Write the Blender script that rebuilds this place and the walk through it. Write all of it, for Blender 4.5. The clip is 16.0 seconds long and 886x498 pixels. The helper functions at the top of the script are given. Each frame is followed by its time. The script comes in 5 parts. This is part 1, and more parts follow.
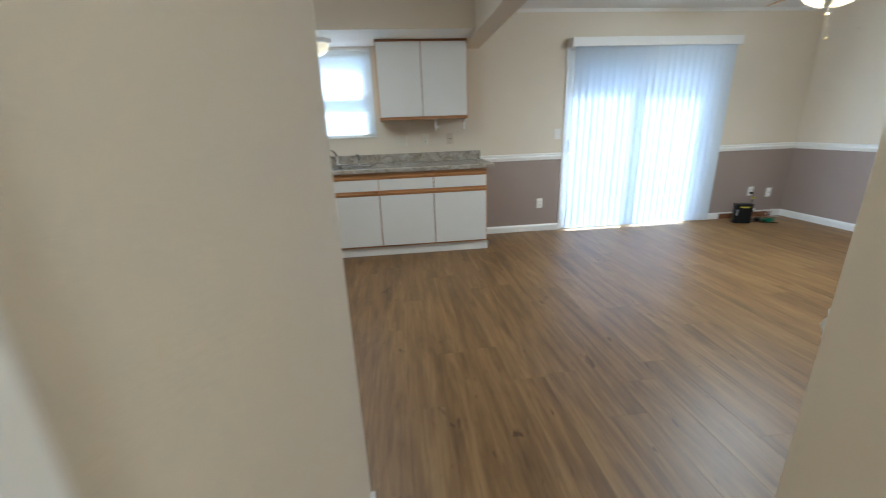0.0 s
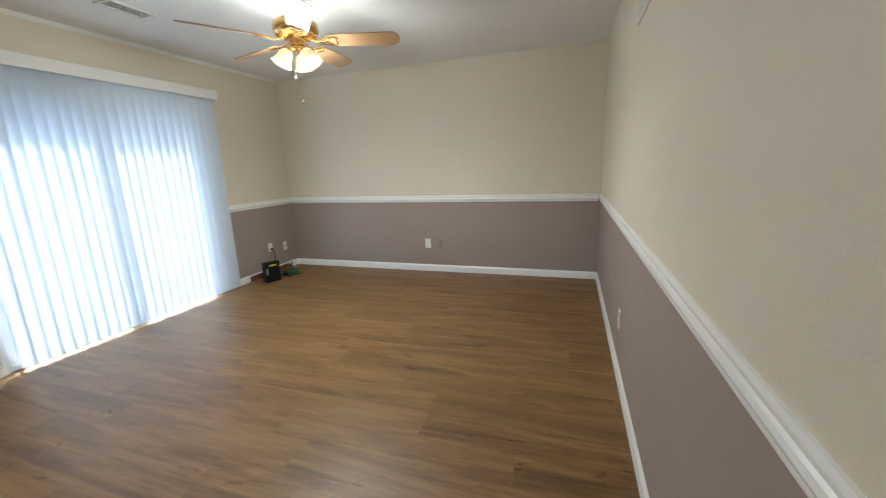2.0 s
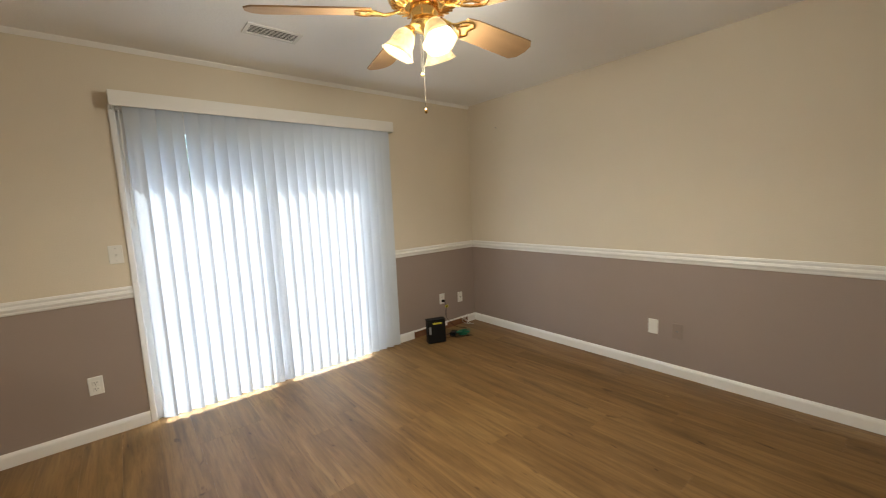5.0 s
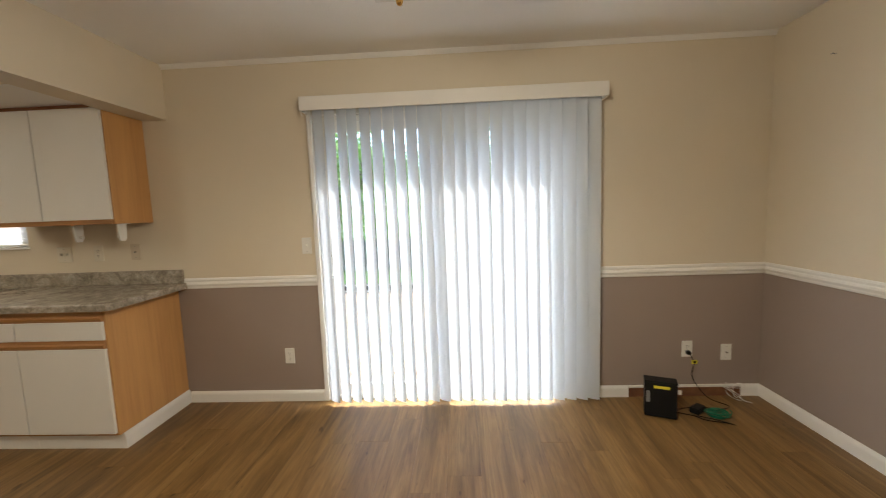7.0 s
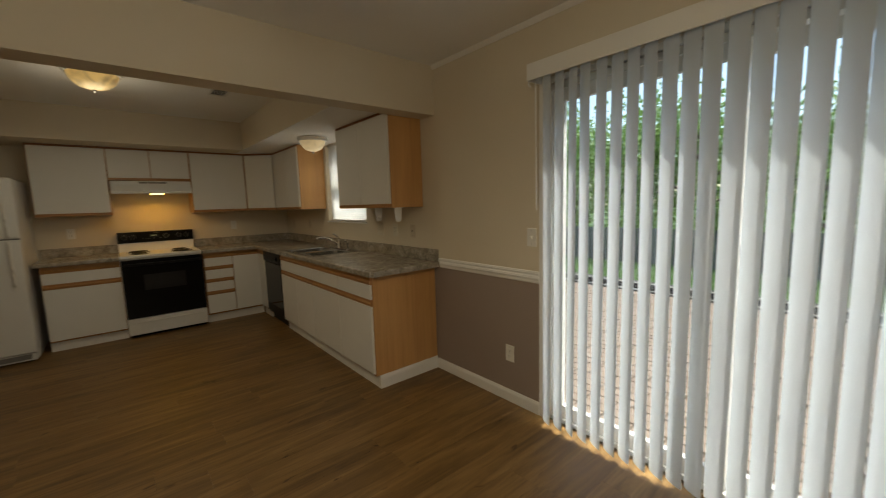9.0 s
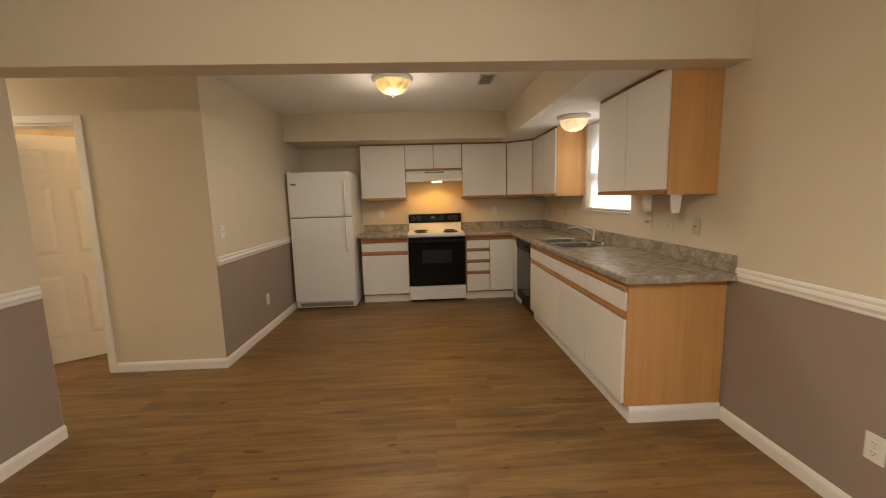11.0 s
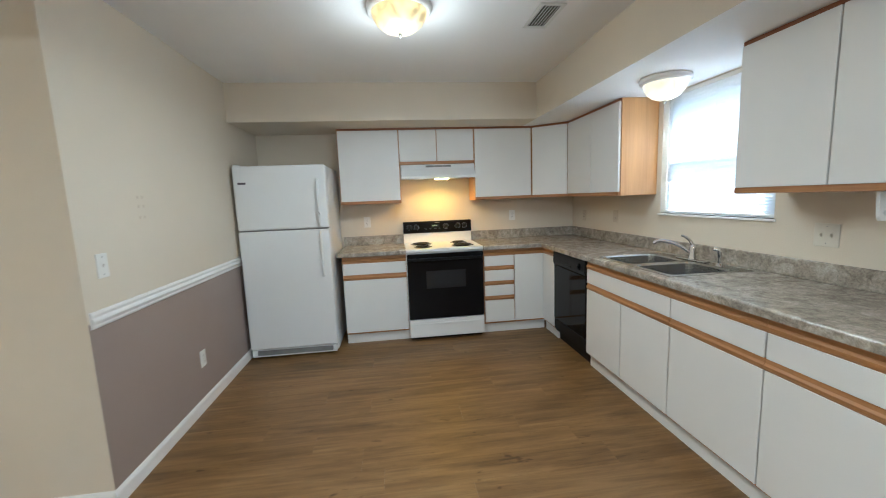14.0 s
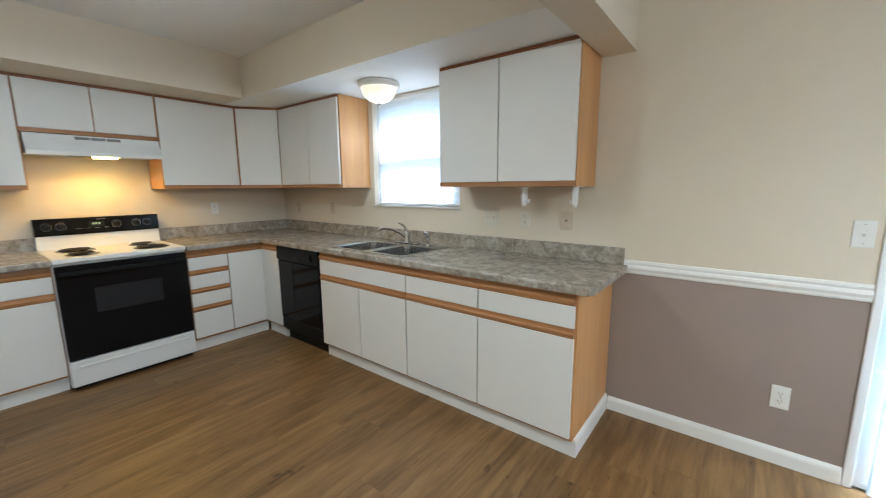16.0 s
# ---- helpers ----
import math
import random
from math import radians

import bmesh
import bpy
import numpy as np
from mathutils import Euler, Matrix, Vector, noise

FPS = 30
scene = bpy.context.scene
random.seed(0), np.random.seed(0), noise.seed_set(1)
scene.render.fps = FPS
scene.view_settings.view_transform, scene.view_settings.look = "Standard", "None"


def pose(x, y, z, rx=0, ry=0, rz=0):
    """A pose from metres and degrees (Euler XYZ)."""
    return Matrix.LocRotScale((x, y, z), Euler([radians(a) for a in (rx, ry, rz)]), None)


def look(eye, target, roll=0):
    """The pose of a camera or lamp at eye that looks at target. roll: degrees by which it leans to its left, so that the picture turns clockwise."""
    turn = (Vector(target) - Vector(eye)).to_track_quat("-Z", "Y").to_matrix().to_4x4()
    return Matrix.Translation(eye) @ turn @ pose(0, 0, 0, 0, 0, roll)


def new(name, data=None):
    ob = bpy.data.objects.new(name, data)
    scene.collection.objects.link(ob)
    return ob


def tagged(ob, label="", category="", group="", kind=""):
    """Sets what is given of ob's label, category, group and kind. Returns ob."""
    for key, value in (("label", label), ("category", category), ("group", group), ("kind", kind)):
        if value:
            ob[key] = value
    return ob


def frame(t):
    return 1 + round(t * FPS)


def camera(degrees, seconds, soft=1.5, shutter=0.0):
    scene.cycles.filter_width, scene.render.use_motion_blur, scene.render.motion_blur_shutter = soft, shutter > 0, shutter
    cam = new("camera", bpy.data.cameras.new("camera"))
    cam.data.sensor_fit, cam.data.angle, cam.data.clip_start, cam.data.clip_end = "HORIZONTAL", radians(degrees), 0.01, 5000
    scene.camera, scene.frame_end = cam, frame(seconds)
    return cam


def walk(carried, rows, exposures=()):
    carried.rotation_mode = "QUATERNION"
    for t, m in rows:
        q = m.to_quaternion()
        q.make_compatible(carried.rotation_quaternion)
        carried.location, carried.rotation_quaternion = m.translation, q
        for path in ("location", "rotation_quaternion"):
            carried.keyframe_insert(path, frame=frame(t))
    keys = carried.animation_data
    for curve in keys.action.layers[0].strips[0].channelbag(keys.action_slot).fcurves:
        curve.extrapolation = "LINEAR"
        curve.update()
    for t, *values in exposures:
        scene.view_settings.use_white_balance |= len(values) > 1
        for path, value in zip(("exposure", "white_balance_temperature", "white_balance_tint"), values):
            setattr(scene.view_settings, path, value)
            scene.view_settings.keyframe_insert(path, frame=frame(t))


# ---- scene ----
cam = camera(98.0, 16.0, soft=1.05, shutter=0.3)
PATH = [
    (0, (0.265, 0.475, 1.277), (0.466, 2.372, 0.675), -2.1),
    (0.5, (0.407, 0.744, 1.277), (1.11, 2.533, 0.724), -2.2),
    (1, (0.548, 1.004, 1.309), (1.778, 2.498, 0.803), -1.9),
    (1.5, (0.682, 1.256, 1.315), (2.289, 2.346, 0.836), -2.0),
    (2, (0.866, 1.333, 1.31), (2.719, 1.951, 0.882), -2.2),
    (2.5, (0.896, 1.46, 1.359), (2.804, 1.899, 0.952), -3.3),
    (3, (1.074, 1.498, 1.372), (2.974, 2.036, 1.055), -3.1),
    (3.5, (1.322, 1.554, 1.394), (3.169, 2.275, 1.13), -2.6),
    (4, (1.576, 1.694, 1.389), (3.304, 2.672, 1.143), -2.4),
    (4.5, (1.866, 1.748, 1.389), (3.396, 3.013, 1.147), -2.5),
    (7, (3.247, 2.307, 1.377), (3.149, 4.294, 1.174), -2.1),
    (7.5, (3.405, 2.494, 1.368), (2.943, 4.427, 1.145), -2.0),
    (8, (3.565, 2.663, 1.379), (2.727, 4.463, 1.137), -2.0),
    (8.5, (3.659, 2.836, 1.374), (2.462, 4.418, 1.125), -1.8),
    (9, (3.627, 3.023, 1.386), (2.105, 4.299, 1.15), -1.7),
    (9.5, (3.672, 3.161, 1.383), (1.913, 4.085, 1.149), -1.5),
    (10, (3.608, 3.244, 1.375), (1.703, 3.802, 1.134), -1.3),
    (12.5, (2.627, 3.217, 1.4), (0.65, 3.132, 1.109), -2.2),
    (13, (2.41, 3.112, 1.375), (0.428, 3.11, 1.102), -2.1),
    (13.5, (2.188, 2.975, 1.384), (0.21, 3.073, 1.103), -2.1),
    (14, (1.947, 2.898, 1.401), (-0.02, 3.143, 1.137), -2.2),
    (14.5, (1.766, 2.814, 1.397), (-0.123, 3.411, 1.124), -1.7),
    (15, (1.704, 2.717, 1.405), (0.012, 3.745, 1.118), -1.1),
    (15.5, (1.756, 2.675, 1.379), (0.314, 4.027, 1.076), -0.6),
    (16, (1.735, 2.633, 1.368), (0.52, 4.189, 1.047), -0.4),
]
EXPOSURES = [(0, 2.65, 4550, 0), (1.0, 2.6, 4800, 1), (2.0, 2.45, 4950, 0), (3.5, 2.25, 5350, 2), (4.7, 2.25, 5800, 4), (7.0, 2.2, 6200, 6), (8.0, 1.7, 6500, 6), (9.0, 1.0, 6800, 1), (9.6, 1.25, 7300, 9), (10.2, 1.75, 7600, 16), (12.3, 2.9, 4600, 0), (13.5, 3.03, 4550, 0), (16, 2.96, 4600, 0)]
walk(cam, [(t, look(eye, target, roll)) for t, eye, target, roll in PATH], EXPOSURES)

# ---- world, sun, large lights ----
SUN_FROM = Vector((0.50, 0.86, 1.80)).normalized()
world = bpy.data.worlds.new("world")
scene.world = world
world.use_nodes = True
wn = world.node_tree
sky = wn.nodes.new("ShaderNodeTexSky")
sky.sky_type = "NISHITA"
sky.sun_disc = False
sky.sun_elevation = math.asin(SUN_FROM.z)
sky.sun_rotation = math.atan2(SUN_FROM.x, SUN_FROM.y)
wn.links.new(sky.outputs[0], wn.nodes["Background"].inputs[0])
wn.nodes["Background"].inputs[1].default_value = 0.15

sun_data = bpy.data.lights.new("sun", "SUN")
sun_data.energy, sun_data.angle, sun_data.color = 3.1, radians(0.53), (1.0, 0.95, 0.88)
sun = new("sun", sun_data)
sun.matrix_world = look((4, 9, 6), Vector((4, 9, 6)) - SUN_FROM)


# ---- materials ----
def links_of(name):
    m = bpy.data.materials.new(name)
    m.use_nodes = True
    nt = m.node_tree
    return m, nt, nt.nodes["Principled BSDF"]


def coords(nt, stretch=(1, 1, 1), by_object=False):
    tc = nt.nodes.new("ShaderNodeTexCoord")
    mp = nt.nodes.new("ShaderNodeMapping")
    mp.inputs["Scale"].default_value = stretch
    nt.links.new(tc.outputs["Object"], mp.inputs["Vector"])
    if by_object:
        oi = nt.nodes.new("ShaderNodeObjectInfo")
        mul = nt.nodes.new("ShaderNodeMath")
        mul.operation, mul.inputs[1].default_value = "MULTIPLY", 37.0
        nt.links.new(oi.outputs["Random"], mul.inputs[0])
        cx = nt.nodes.new("ShaderNodeCombineXYZ")
        nt.links.new(mul.outputs[0], cx.inputs[0])
        nt.links.new(mul.outputs[0], cx.inputs[2])
        nt.links.new(cx.outputs[0], mp.inputs["Location"])
    return mp.outputs[0]


def noise_of(nt, vec, scale, detail=4.0, rough=0.55, distort=0.0):
    n = nt.nodes.new("ShaderNodeTexNoise")
    n.inputs["Scale"].default_value, n.inputs["Detail"].default_value = scale, detail
    n.inputs["Roughness"].default_value, n.inputs["Distortion"].default_value = rough, distort
    nt.links.new(vec, n.inputs["Vector"])
    return n.outputs["Fac"]


def ramp_of(nt, fac, stops):
    r = nt.nodes.new("ShaderNodeValToRGB")
    while len(r.color_ramp.elements) < len(stops):
        r.color_ramp.elements.new(0.5)
    for e, (p, c) in zip(r.color_ramp.elements, stops):
        e.position, e.color = p, (*c, 1)
    nt.links.new(fac, r.inputs[0])
    return r.outputs[0]


def mix_of(nt, kind, fac, a, b):
    m = nt.nodes.new("ShaderNodeMix")
    m.data_type, m.blend_type = "RGBA", kind
    for value, sock in ((fac, m.inputs[0]), (a, m.inputs[6]), (b, m.inputs[7])):
        if isinstance(value, (int, float)):
            sock.default_value = value
        elif isinstance(value, tuple):
            sock.default_value = (*value, 1)
        else:
            nt.links.new(value, sock)
    return m.outputs[2]


def bump_of(nt, bsdf, height, strength, distance=0.01):
    b = nt.nodes.new("ShaderNodeBump")
    b.inputs["Strength"].default_value, b.inputs["Distance"].default_value = strength, distance
    nt.links.new(height, b.inputs["Height"])
    nt.links.new(b.outputs[0], bsdf.inputs["Normal"])


def surface(name, c1, c2, scale=3.0, rough=0.5, metal=0.0, shine=0.5, bump=0.0, bump_scale=120.0, stretch=(1, 1, 1), coat=0.0, vary=0.0, rough_vary=0.08, distance=0.004):
    """Two colours mixed by broad noise, with a finer noise in gloss and relief."""
    m, nt, b = links_of(name)
    v = coords(nt, stretch, vary > 0)
    broad = noise_of(nt, v, scale)
    col = ramp_of(nt, broad, [(0.3, c1), (0.7, c2)])
    fine = noise_of(nt, v, bump_scale, 3.0)
    if vary > 0:
        oi = nt.nodes.new("ShaderNodeObjectInfo")
        tint = ramp_of(nt, oi.outputs["Random"], [(0, (1 - vary,) * 3), (1, (1, 1, 1))])
        col = mix_of(nt, "MULTIPLY", 1.0, col, tint)
    nt.links.new(col, b.inputs["Base Color"])
    mr = nt.nodes.new("ShaderNodeMapRange")
    mr.inputs["To Min"].default_value, mr.inputs["To Max"].default_value = max(0.02, rough - rough_vary), rough + rough_vary
    nt.links.new(noise_of(nt, v, scale * 6), mr.inputs["Value"])
    nt.links.new(mr.outputs[0], b.inputs["Roughness"])
    b.inputs["Specular IOR Level"].default_value = shine
    b.inputs["Metallic"].default_value, b.inputs["Coat Weight"].default_value = metal, coat
    if bump > 0:
        bump_of(nt, b, fine, bump, distance)
    return m


def oak(name, light, dark, along, rough=0.42, scale=1.0, streak=0.35):
    """Oak with long streaks along one axis of the object."""
    m, nt, b = links_of(name)
    s = [22 * scale, 22 * scale, 22 * scale]
    s[along] = 1.1 * scale
    v = coords(nt, tuple(s))
    grain = noise_of(nt, v, 1.0, 6.0, 0.65, 0.6)
    fine = noise_of(nt, v, 5.0, 4.0, 0.7)
    col = ramp_of(nt, grain, [(0.3, dark), (0.5, light), (0.75, tuple(c * 1.1 for c in light))])
    col = mix_of(nt, "MULTIPLY", streak, col, ramp_of(nt, fine, [(0.35, (0.55, 0.5, 0.45)), (0.6, (1, 1, 1))]))
    nt.links.new(col, b.inputs["Base Color"])
    b.inputs["Roughness"].default_value = rough
    bump_of(nt, b, fine, 0.15, 0.001)
    return m


def plank_material():
    m, nt, b = links_of("vinyl_plank")
    v = coords(nt, (9, 0.9, 9), True)
    wide = noise_of(nt, v, 1.0, 5.0, 0.6, 1.2)
    v2 = coords(nt, (60, 2.5, 60), True)
    fine = noise_of(nt, v2, 1.0, 5.0, 0.7, 0.3)
    knots = noise_of(nt, coords(nt, (16, 6, 16), True), 1.0, 2.0, 0.5, 0.6)
    col = ramp_of(nt, wide, [(0.28, (0.132, 0.073, 0.022)), (0.5, (0.218, 0.124, 0.041)), (0.74, (0.305, 0.192, 0.070))])
    col = mix_of(nt, "MULTIPLY", 0.85, col, ramp_of(nt, fine, [(0.34, (0.64, 0.60, 0.56)), (0.56, (1, 1, 1))]))
    crack = noise_of(nt, coords(nt, (55, 7, 55), True), 1.0, 3.0, 0.6, 1.0)
    col = mix_of(nt, "MULTIPLY", 0.8, col, ramp_of(nt, crack, [(0.27, (0.42, 0.34, 0.28)), (0.33, (1, 1, 1))]))
    patch = noise_of(nt, coords(nt, (14, 2.2, 14), True), 1.0, 4.0, 0.65, 1.5)
    col = mix_of(nt, "MULTIPLY", 0.42, col, ramp_of(nt, patch, [(0.34, (0.62, 0.58, 0.54)), (0.5, (1, 1, 1)), (0.7, (1.12, 1.1, 1.06))]))
    col = mix_of(nt, "MULTIPLY", 0.9, col, ramp_of(nt, knots, [(0.245, (0.38, 0.30, 0.24)), (0.305, (1, 1, 1))]))
    oi = nt.nodes.new("ShaderNodeObjectInfo")
    col = mix_of(nt, "MULTIPLY", 1.0, col, ramp_of(nt, oi.outputs["Random"], [(0, (0.955, 0.95, 0.945)), (1, (1.0, 1.0, 1.0))]))
    nt.links.new(col, b.inputs["Base Color"])
    mr = nt.nodes.new("ShaderNodeMapRange")
    mr.inputs["To Min"].default_value, mr.inputs["To Max"].default_value = 0.36, 0.52
    nt.links.new(fine, mr.inputs["Value"])
    nt.links.new(mr.outputs[0], b.inputs["Roughness"])
    b.inputs["Specular IOR Level"].default_value = 0.5
    bump_of(nt, b, fine, 0.4, 0.001)
    return m


def laminate_stone():
    m, nt, b = links_of("laminate_stone")
    v = coords(nt)
    big = noise_of(nt, v, 10.0, 6.0, 0.65, 1.2)
    mid = noise_of(nt, v, 42.0, 6.0, 0.75, 0.8)
    small = noise_of(nt, v, 120.0, 3.0, 0.6)
    col = ramp_of(nt, big, [(0.3, (0.20, 0.174, 0.138)), (0.5, (0.36, 0.322, 0.265)), (0.7, (0.50, 0.462, 0.40))])
    col = mix_of(nt, "MULTIPLY", 0.6, col, ramp_of(nt, mid, [(0.35, (0.48, 0.45, 0.42)), (0.52, (1, 1, 1)), (0.68, (1.3, 1.28, 1.22))]))
    col = mix_of(nt, "MULTIPLY", 0.35, col, ramp_of(nt, small, [(0.35, (0.6, 0.6, 0.6)), (0.6, (1.15, 1.15, 1.15))]))
    nt.links.new(col, b.inputs["Base Color"])
    b.inputs["Roughness"].default_value = 0.25
    b.inputs["Specular IOR Level"].default_value = 0.75
    bump_of(nt, b, small, 0.08, 0.001)
    return m


def slat_material(name, color, share):
    """Thin plastic that lets part of the light through."""
    m, nt, b = links_of(name)
    b.inputs["Base Color"].default_value = (*color, 1)
    b.inputs["Roughness"].default_value = 0.45
    tr = nt.nodes.new("ShaderNodeBsdfTranslucent")
    tr.inputs[0].default_value = (color[0], color[1], color[2], 1)
    mx = nt.nodes.new("ShaderNodeMixShader")
    v = coords(nt, (60, 60, 1.0))
    mr = nt.nodes.new("ShaderNodeMapRange")
    mr.inputs["To Min"].default_value, mr.inputs["To Max"].default_value = share - 0.05, share + 0.05
    nt.links.new(noise_of(nt, v, 2.0), mr.inputs["Value"])
    nt.links.new(mr.outputs[0], mx.inputs[0])
    nt.links.new(b.outputs[0], mx.inputs[1])
    nt.links.new(tr.outputs[0], mx.inputs[2])
    nt.links.new(mx.outputs[0], nt.nodes["Material Output"].inputs[0])
    return m


def glass_material(name, color=(1, 1, 1), rough=0.0):
    m, nt, b = links_of(name)
    b.inputs["Base Color"].default_value = (*color, 1)
    b.inputs["Roughness"].default_value, b.inputs["IOR"].default_value = rough, 1.45
    b.inputs["Transmission Weight"].default_value = 1.0
    return m


def lit_glass(name, color, strength, dark=0.55, scale=14.0, body=(0.50, 0.43, 0.30)):
    """Frosted swirled glass with a burning bulb behind it."""
    m, nt, b = links_of(name)
    b.inputs["Base Color"].default_value = (*body, 1)
    b.inputs["Roughness"].default_value = 0.3
    v = coords(nt)
    n = noise_of(nt, v, scale, 3.0, 0.5, 1.0)
    col = ramp_of(nt, n, [(0.35, tuple(c * dark for c in color)), (0.6, color)])
    nt.links.new(col, b.inputs["Emission Color"])
    b.inputs["Emission Strength"].default_value = strength
    return m


def leaf_material(name, a, c):
    m, nt, b = links_of(name)
    g = nt.nodes.new("ShaderNodeNewGeometry")
    col = ramp_of(nt, g.outputs["Random Per Island"], [(0, a), (1, c)])
    nt.links.new(col, b.inputs["Base Color"])
    b.inputs["Roughness"].default_value = 0.6
    tr = nt.nodes.new("ShaderNodeBsdfTranslucent")
    nt.links.new(col, tr.inputs[0])
    mx = nt.nodes.new("ShaderNodeMixShader")
    mx.inputs[0].default_value = 0.35
    nt.links.new(b.outputs[0], mx.inputs[1])
    nt.links.new(tr.outputs[0], mx.inputs[2])
    nt.links.new(mx.outputs[0], nt.nodes["Material Output"].inputs[0])
    return m


BEIGE = surface("beige_paint", (0.650, 0.583, 0.466), (0.678, 0.608, 0.488), 1.2, 0.62, bump=0.22, bump_scale=130)
TAUPE = surface("taupe_paint", (0.298, 0.238, 0.208), (0.318, 0.255, 0.223), 1.2, 0.6, bump=0.25, bump_scale=240)
CEILING = surface("ceiling_paint", (0.80, 0.795, 0.78), (0.84, 0.835, 0.82), 1.0, 0.85, bump=0.3, bump_scale=90)
TRIM = surface("trim_paint", (0.76, 0.75, 0.72), (0.80, 0.79, 0.77), 3.0, 0.35, bump=0.05)
DOOR_PAINT = surface("door_paint", (0.74, 0.72, 0.67), (0.78, 0.76, 0.71), 3.0, 0.4, bump=0.1, bump_scale=300)
MELAMINE = surface("white_melamine", (0.74, 0.735, 0.715), (0.77, 0.765, 0.745), 2.0, 0.42, bump=0.12, bump_scale=420)
OAK_X = oak("oak_along_x", (0.40, 0.20, 0.07), (0.26, 0.115, 0.038), 0)
OAK_Z = oak("oak_along_z", (0.575, 0.318, 0.118), (0.515, 0.275, 0.098), 2, 0.42, 0.6, 0.16)
# Same oak, darkened to hold the shadow under the soffit.
OAK_SHADED = oak("oak_shaded_trim", (0.27, 0.105, 0.045), (0.17, 0.06, 0.025), 0)
PLANK = plank_material()
STONE = laminate_stone()
SLAT = slat_material("blind_vinyl", (0.62, 0.665, 0.72), 0.31)
MINI = slat_material("mini_blind", (0.80, 0.80, 0.79), 0.48)
VINYL = surface("frame_vinyl", (0.74, 0.74, 0.72), (0.78, 0.78, 0.76), 3.0, 0.4)
PANE = glass_material("pane_glass")
ENAMEL = surface("white_enamel", (0.74, 0.745, 0.74), (0.77, 0.775, 0.77), 2.0, 0.32, bump=0.02, bump_scale=380, rough_vary=0.02)
HANDLE_WHITE = surface("white_plastic", (0.72, 0.72, 0.70), (0.76, 0.76, 0.74), 4.0, 0.35)
PLATE = surface("plate_plastic", (0.74, 0.73, 0.69), (0.77, 0.76, 0.72), 4.0, 0.3)
ALMOND = surface("pale_almond_plastic", (0.64, 0.60, 0.50), (0.67, 0.63, 0.53), 4.0, 0.35)
TAUPE_PLATE = surface("painted_plate", (0.262, 0.208, 0.178), (0.28, 0.222, 0.19), 4.0, 0.35)
PLATE_TAN = surface("almond_plastic", (0.55, 0.47, 0.36), (0.58, 0.50, 0.39), 4.0, 0.35)
BLACK_GLASS = surface("black_glass", (0.006, 0.006, 0.007), (0.006, 0.006, 0.007), 3.0, 0.08, shine=0.14, rough_vary=0.02)
BLACK_PLASTIC = surface("black_plastic", (0.012, 0.012, 0.012), (0.011, 0.011, 0.011), 6.0, 0.4, shine=0.12, bump=0.1)
WINDOW_GLASS = surface("oven_window_glass", (0.02, 0.021, 0.023), (0.026, 0.027, 0.03), 3.0, 0.12, shine=0.2)
COIL = surface("burner_coil", (0.02, 0.018, 0.017), (0.035, 0.032, 0.03), 40.0, 0.55, metal=0.6)
CHROME = surface("chrome", (0.52, 0.52, 0.53), (0.60, 0.60, 0.61), 8.0, 0.12, metal=1.0, rough_vary=0.05)
STEEL = surface("brushed_steel", (0.40, 0.40, 0.39), (0.48, 0.48, 0.47), 6.0, 0.22, metal=1.0, stretch=(4, 30, 4), bump=0.08)
BRASS = surface("polished_brass", (0.78, 0.52, 0.17), (0.86, 0.60, 0.22), 9.0, 0.16, metal=1.0, rough_vary=0.05)
CHAIN = surface("aged_brass_chain", (0.06, 0.045, 0.025), (0.09, 0.065, 0.035), 30.0, 0.5)
BLADE = surface("blade_laminate", (0.32, 0.195, 0.092), (0.38, 0.235, 0.115), 2.0, 0.4, stretch=(1, 8, 1), bump=0.05)
VENT_PAINT = surface("vent_enamel", (0.66, 0.66, 0.63), (0.70, 0.70, 0.67), 5.0, 0.4)
DARK_VOID = surface("unlit_void", (0.03, 0.03, 0.03), (0.05, 0.05, 0.05), 5.0, 0.9)
GREY_SLOT = surface("grey_plastic", (0.18, 0.18, 0.18), (0.24, 0.24, 0.24), 5.0, 0.5)
BADGE = surface("badge_print", (0.06, 0.05, 0.06), (0.12, 0.10, 0.12), 60.0, 0.4)
YELLOW = surface("yellow_label", (0.60, 0.55, 0.03), (0.66, 0.60, 0.05), 30.0, 0.5)
GREEN = surface("green_cable", (0.008, 0.15, 0.08), (0.012, 0.20, 0.105), 20.0, 0.45)
BARE_WOOD = surface("bare_board", (0.12, 0.045, 0.02), (0.24, 0.11, 0.05), 9.0, 0.8, bump=0.5, bump_scale=60)
MARKING = surface("pale_print", (0.22, 0.22, 0.22), (0.3, 0.3, 0.3), 30.0, 0.4)
GLOW_KITCHEN = lit_glass("kitchen_dome_glass", (1.0, 0.60, 0.18), 0.22, 0.30)
GLOW_WINDOW = lit_glass("sink_dome_glass", (1.0, 0.72, 0.40), 0.20)
GLOW_FAN = lit_glass("fan_shade_glass", (1.0, 0.66, 0.28), 0.30, 0.45, 30.0, (0.14, 0.10, 0.055))
GLOW_HOOD = lit_glass("hood_lens", (1.0, 0.62, 0.16), 3.5, 0.9)
LCD = lit_glass("green_display", (0.05, 0.8, 0.3), 0.07, 0.5, 200)
PAVER = surface("clay_paver", (0.205, 0.152, 0.115), (0.285, 0.22, 0.17), 14.0, 0.85, bump=0.5, bump_scale=90)
SAND = surface("joint_sand", (0.32, 0.27, 0.2), (0.38, 0.33, 0.25), 30.0, 0.95)
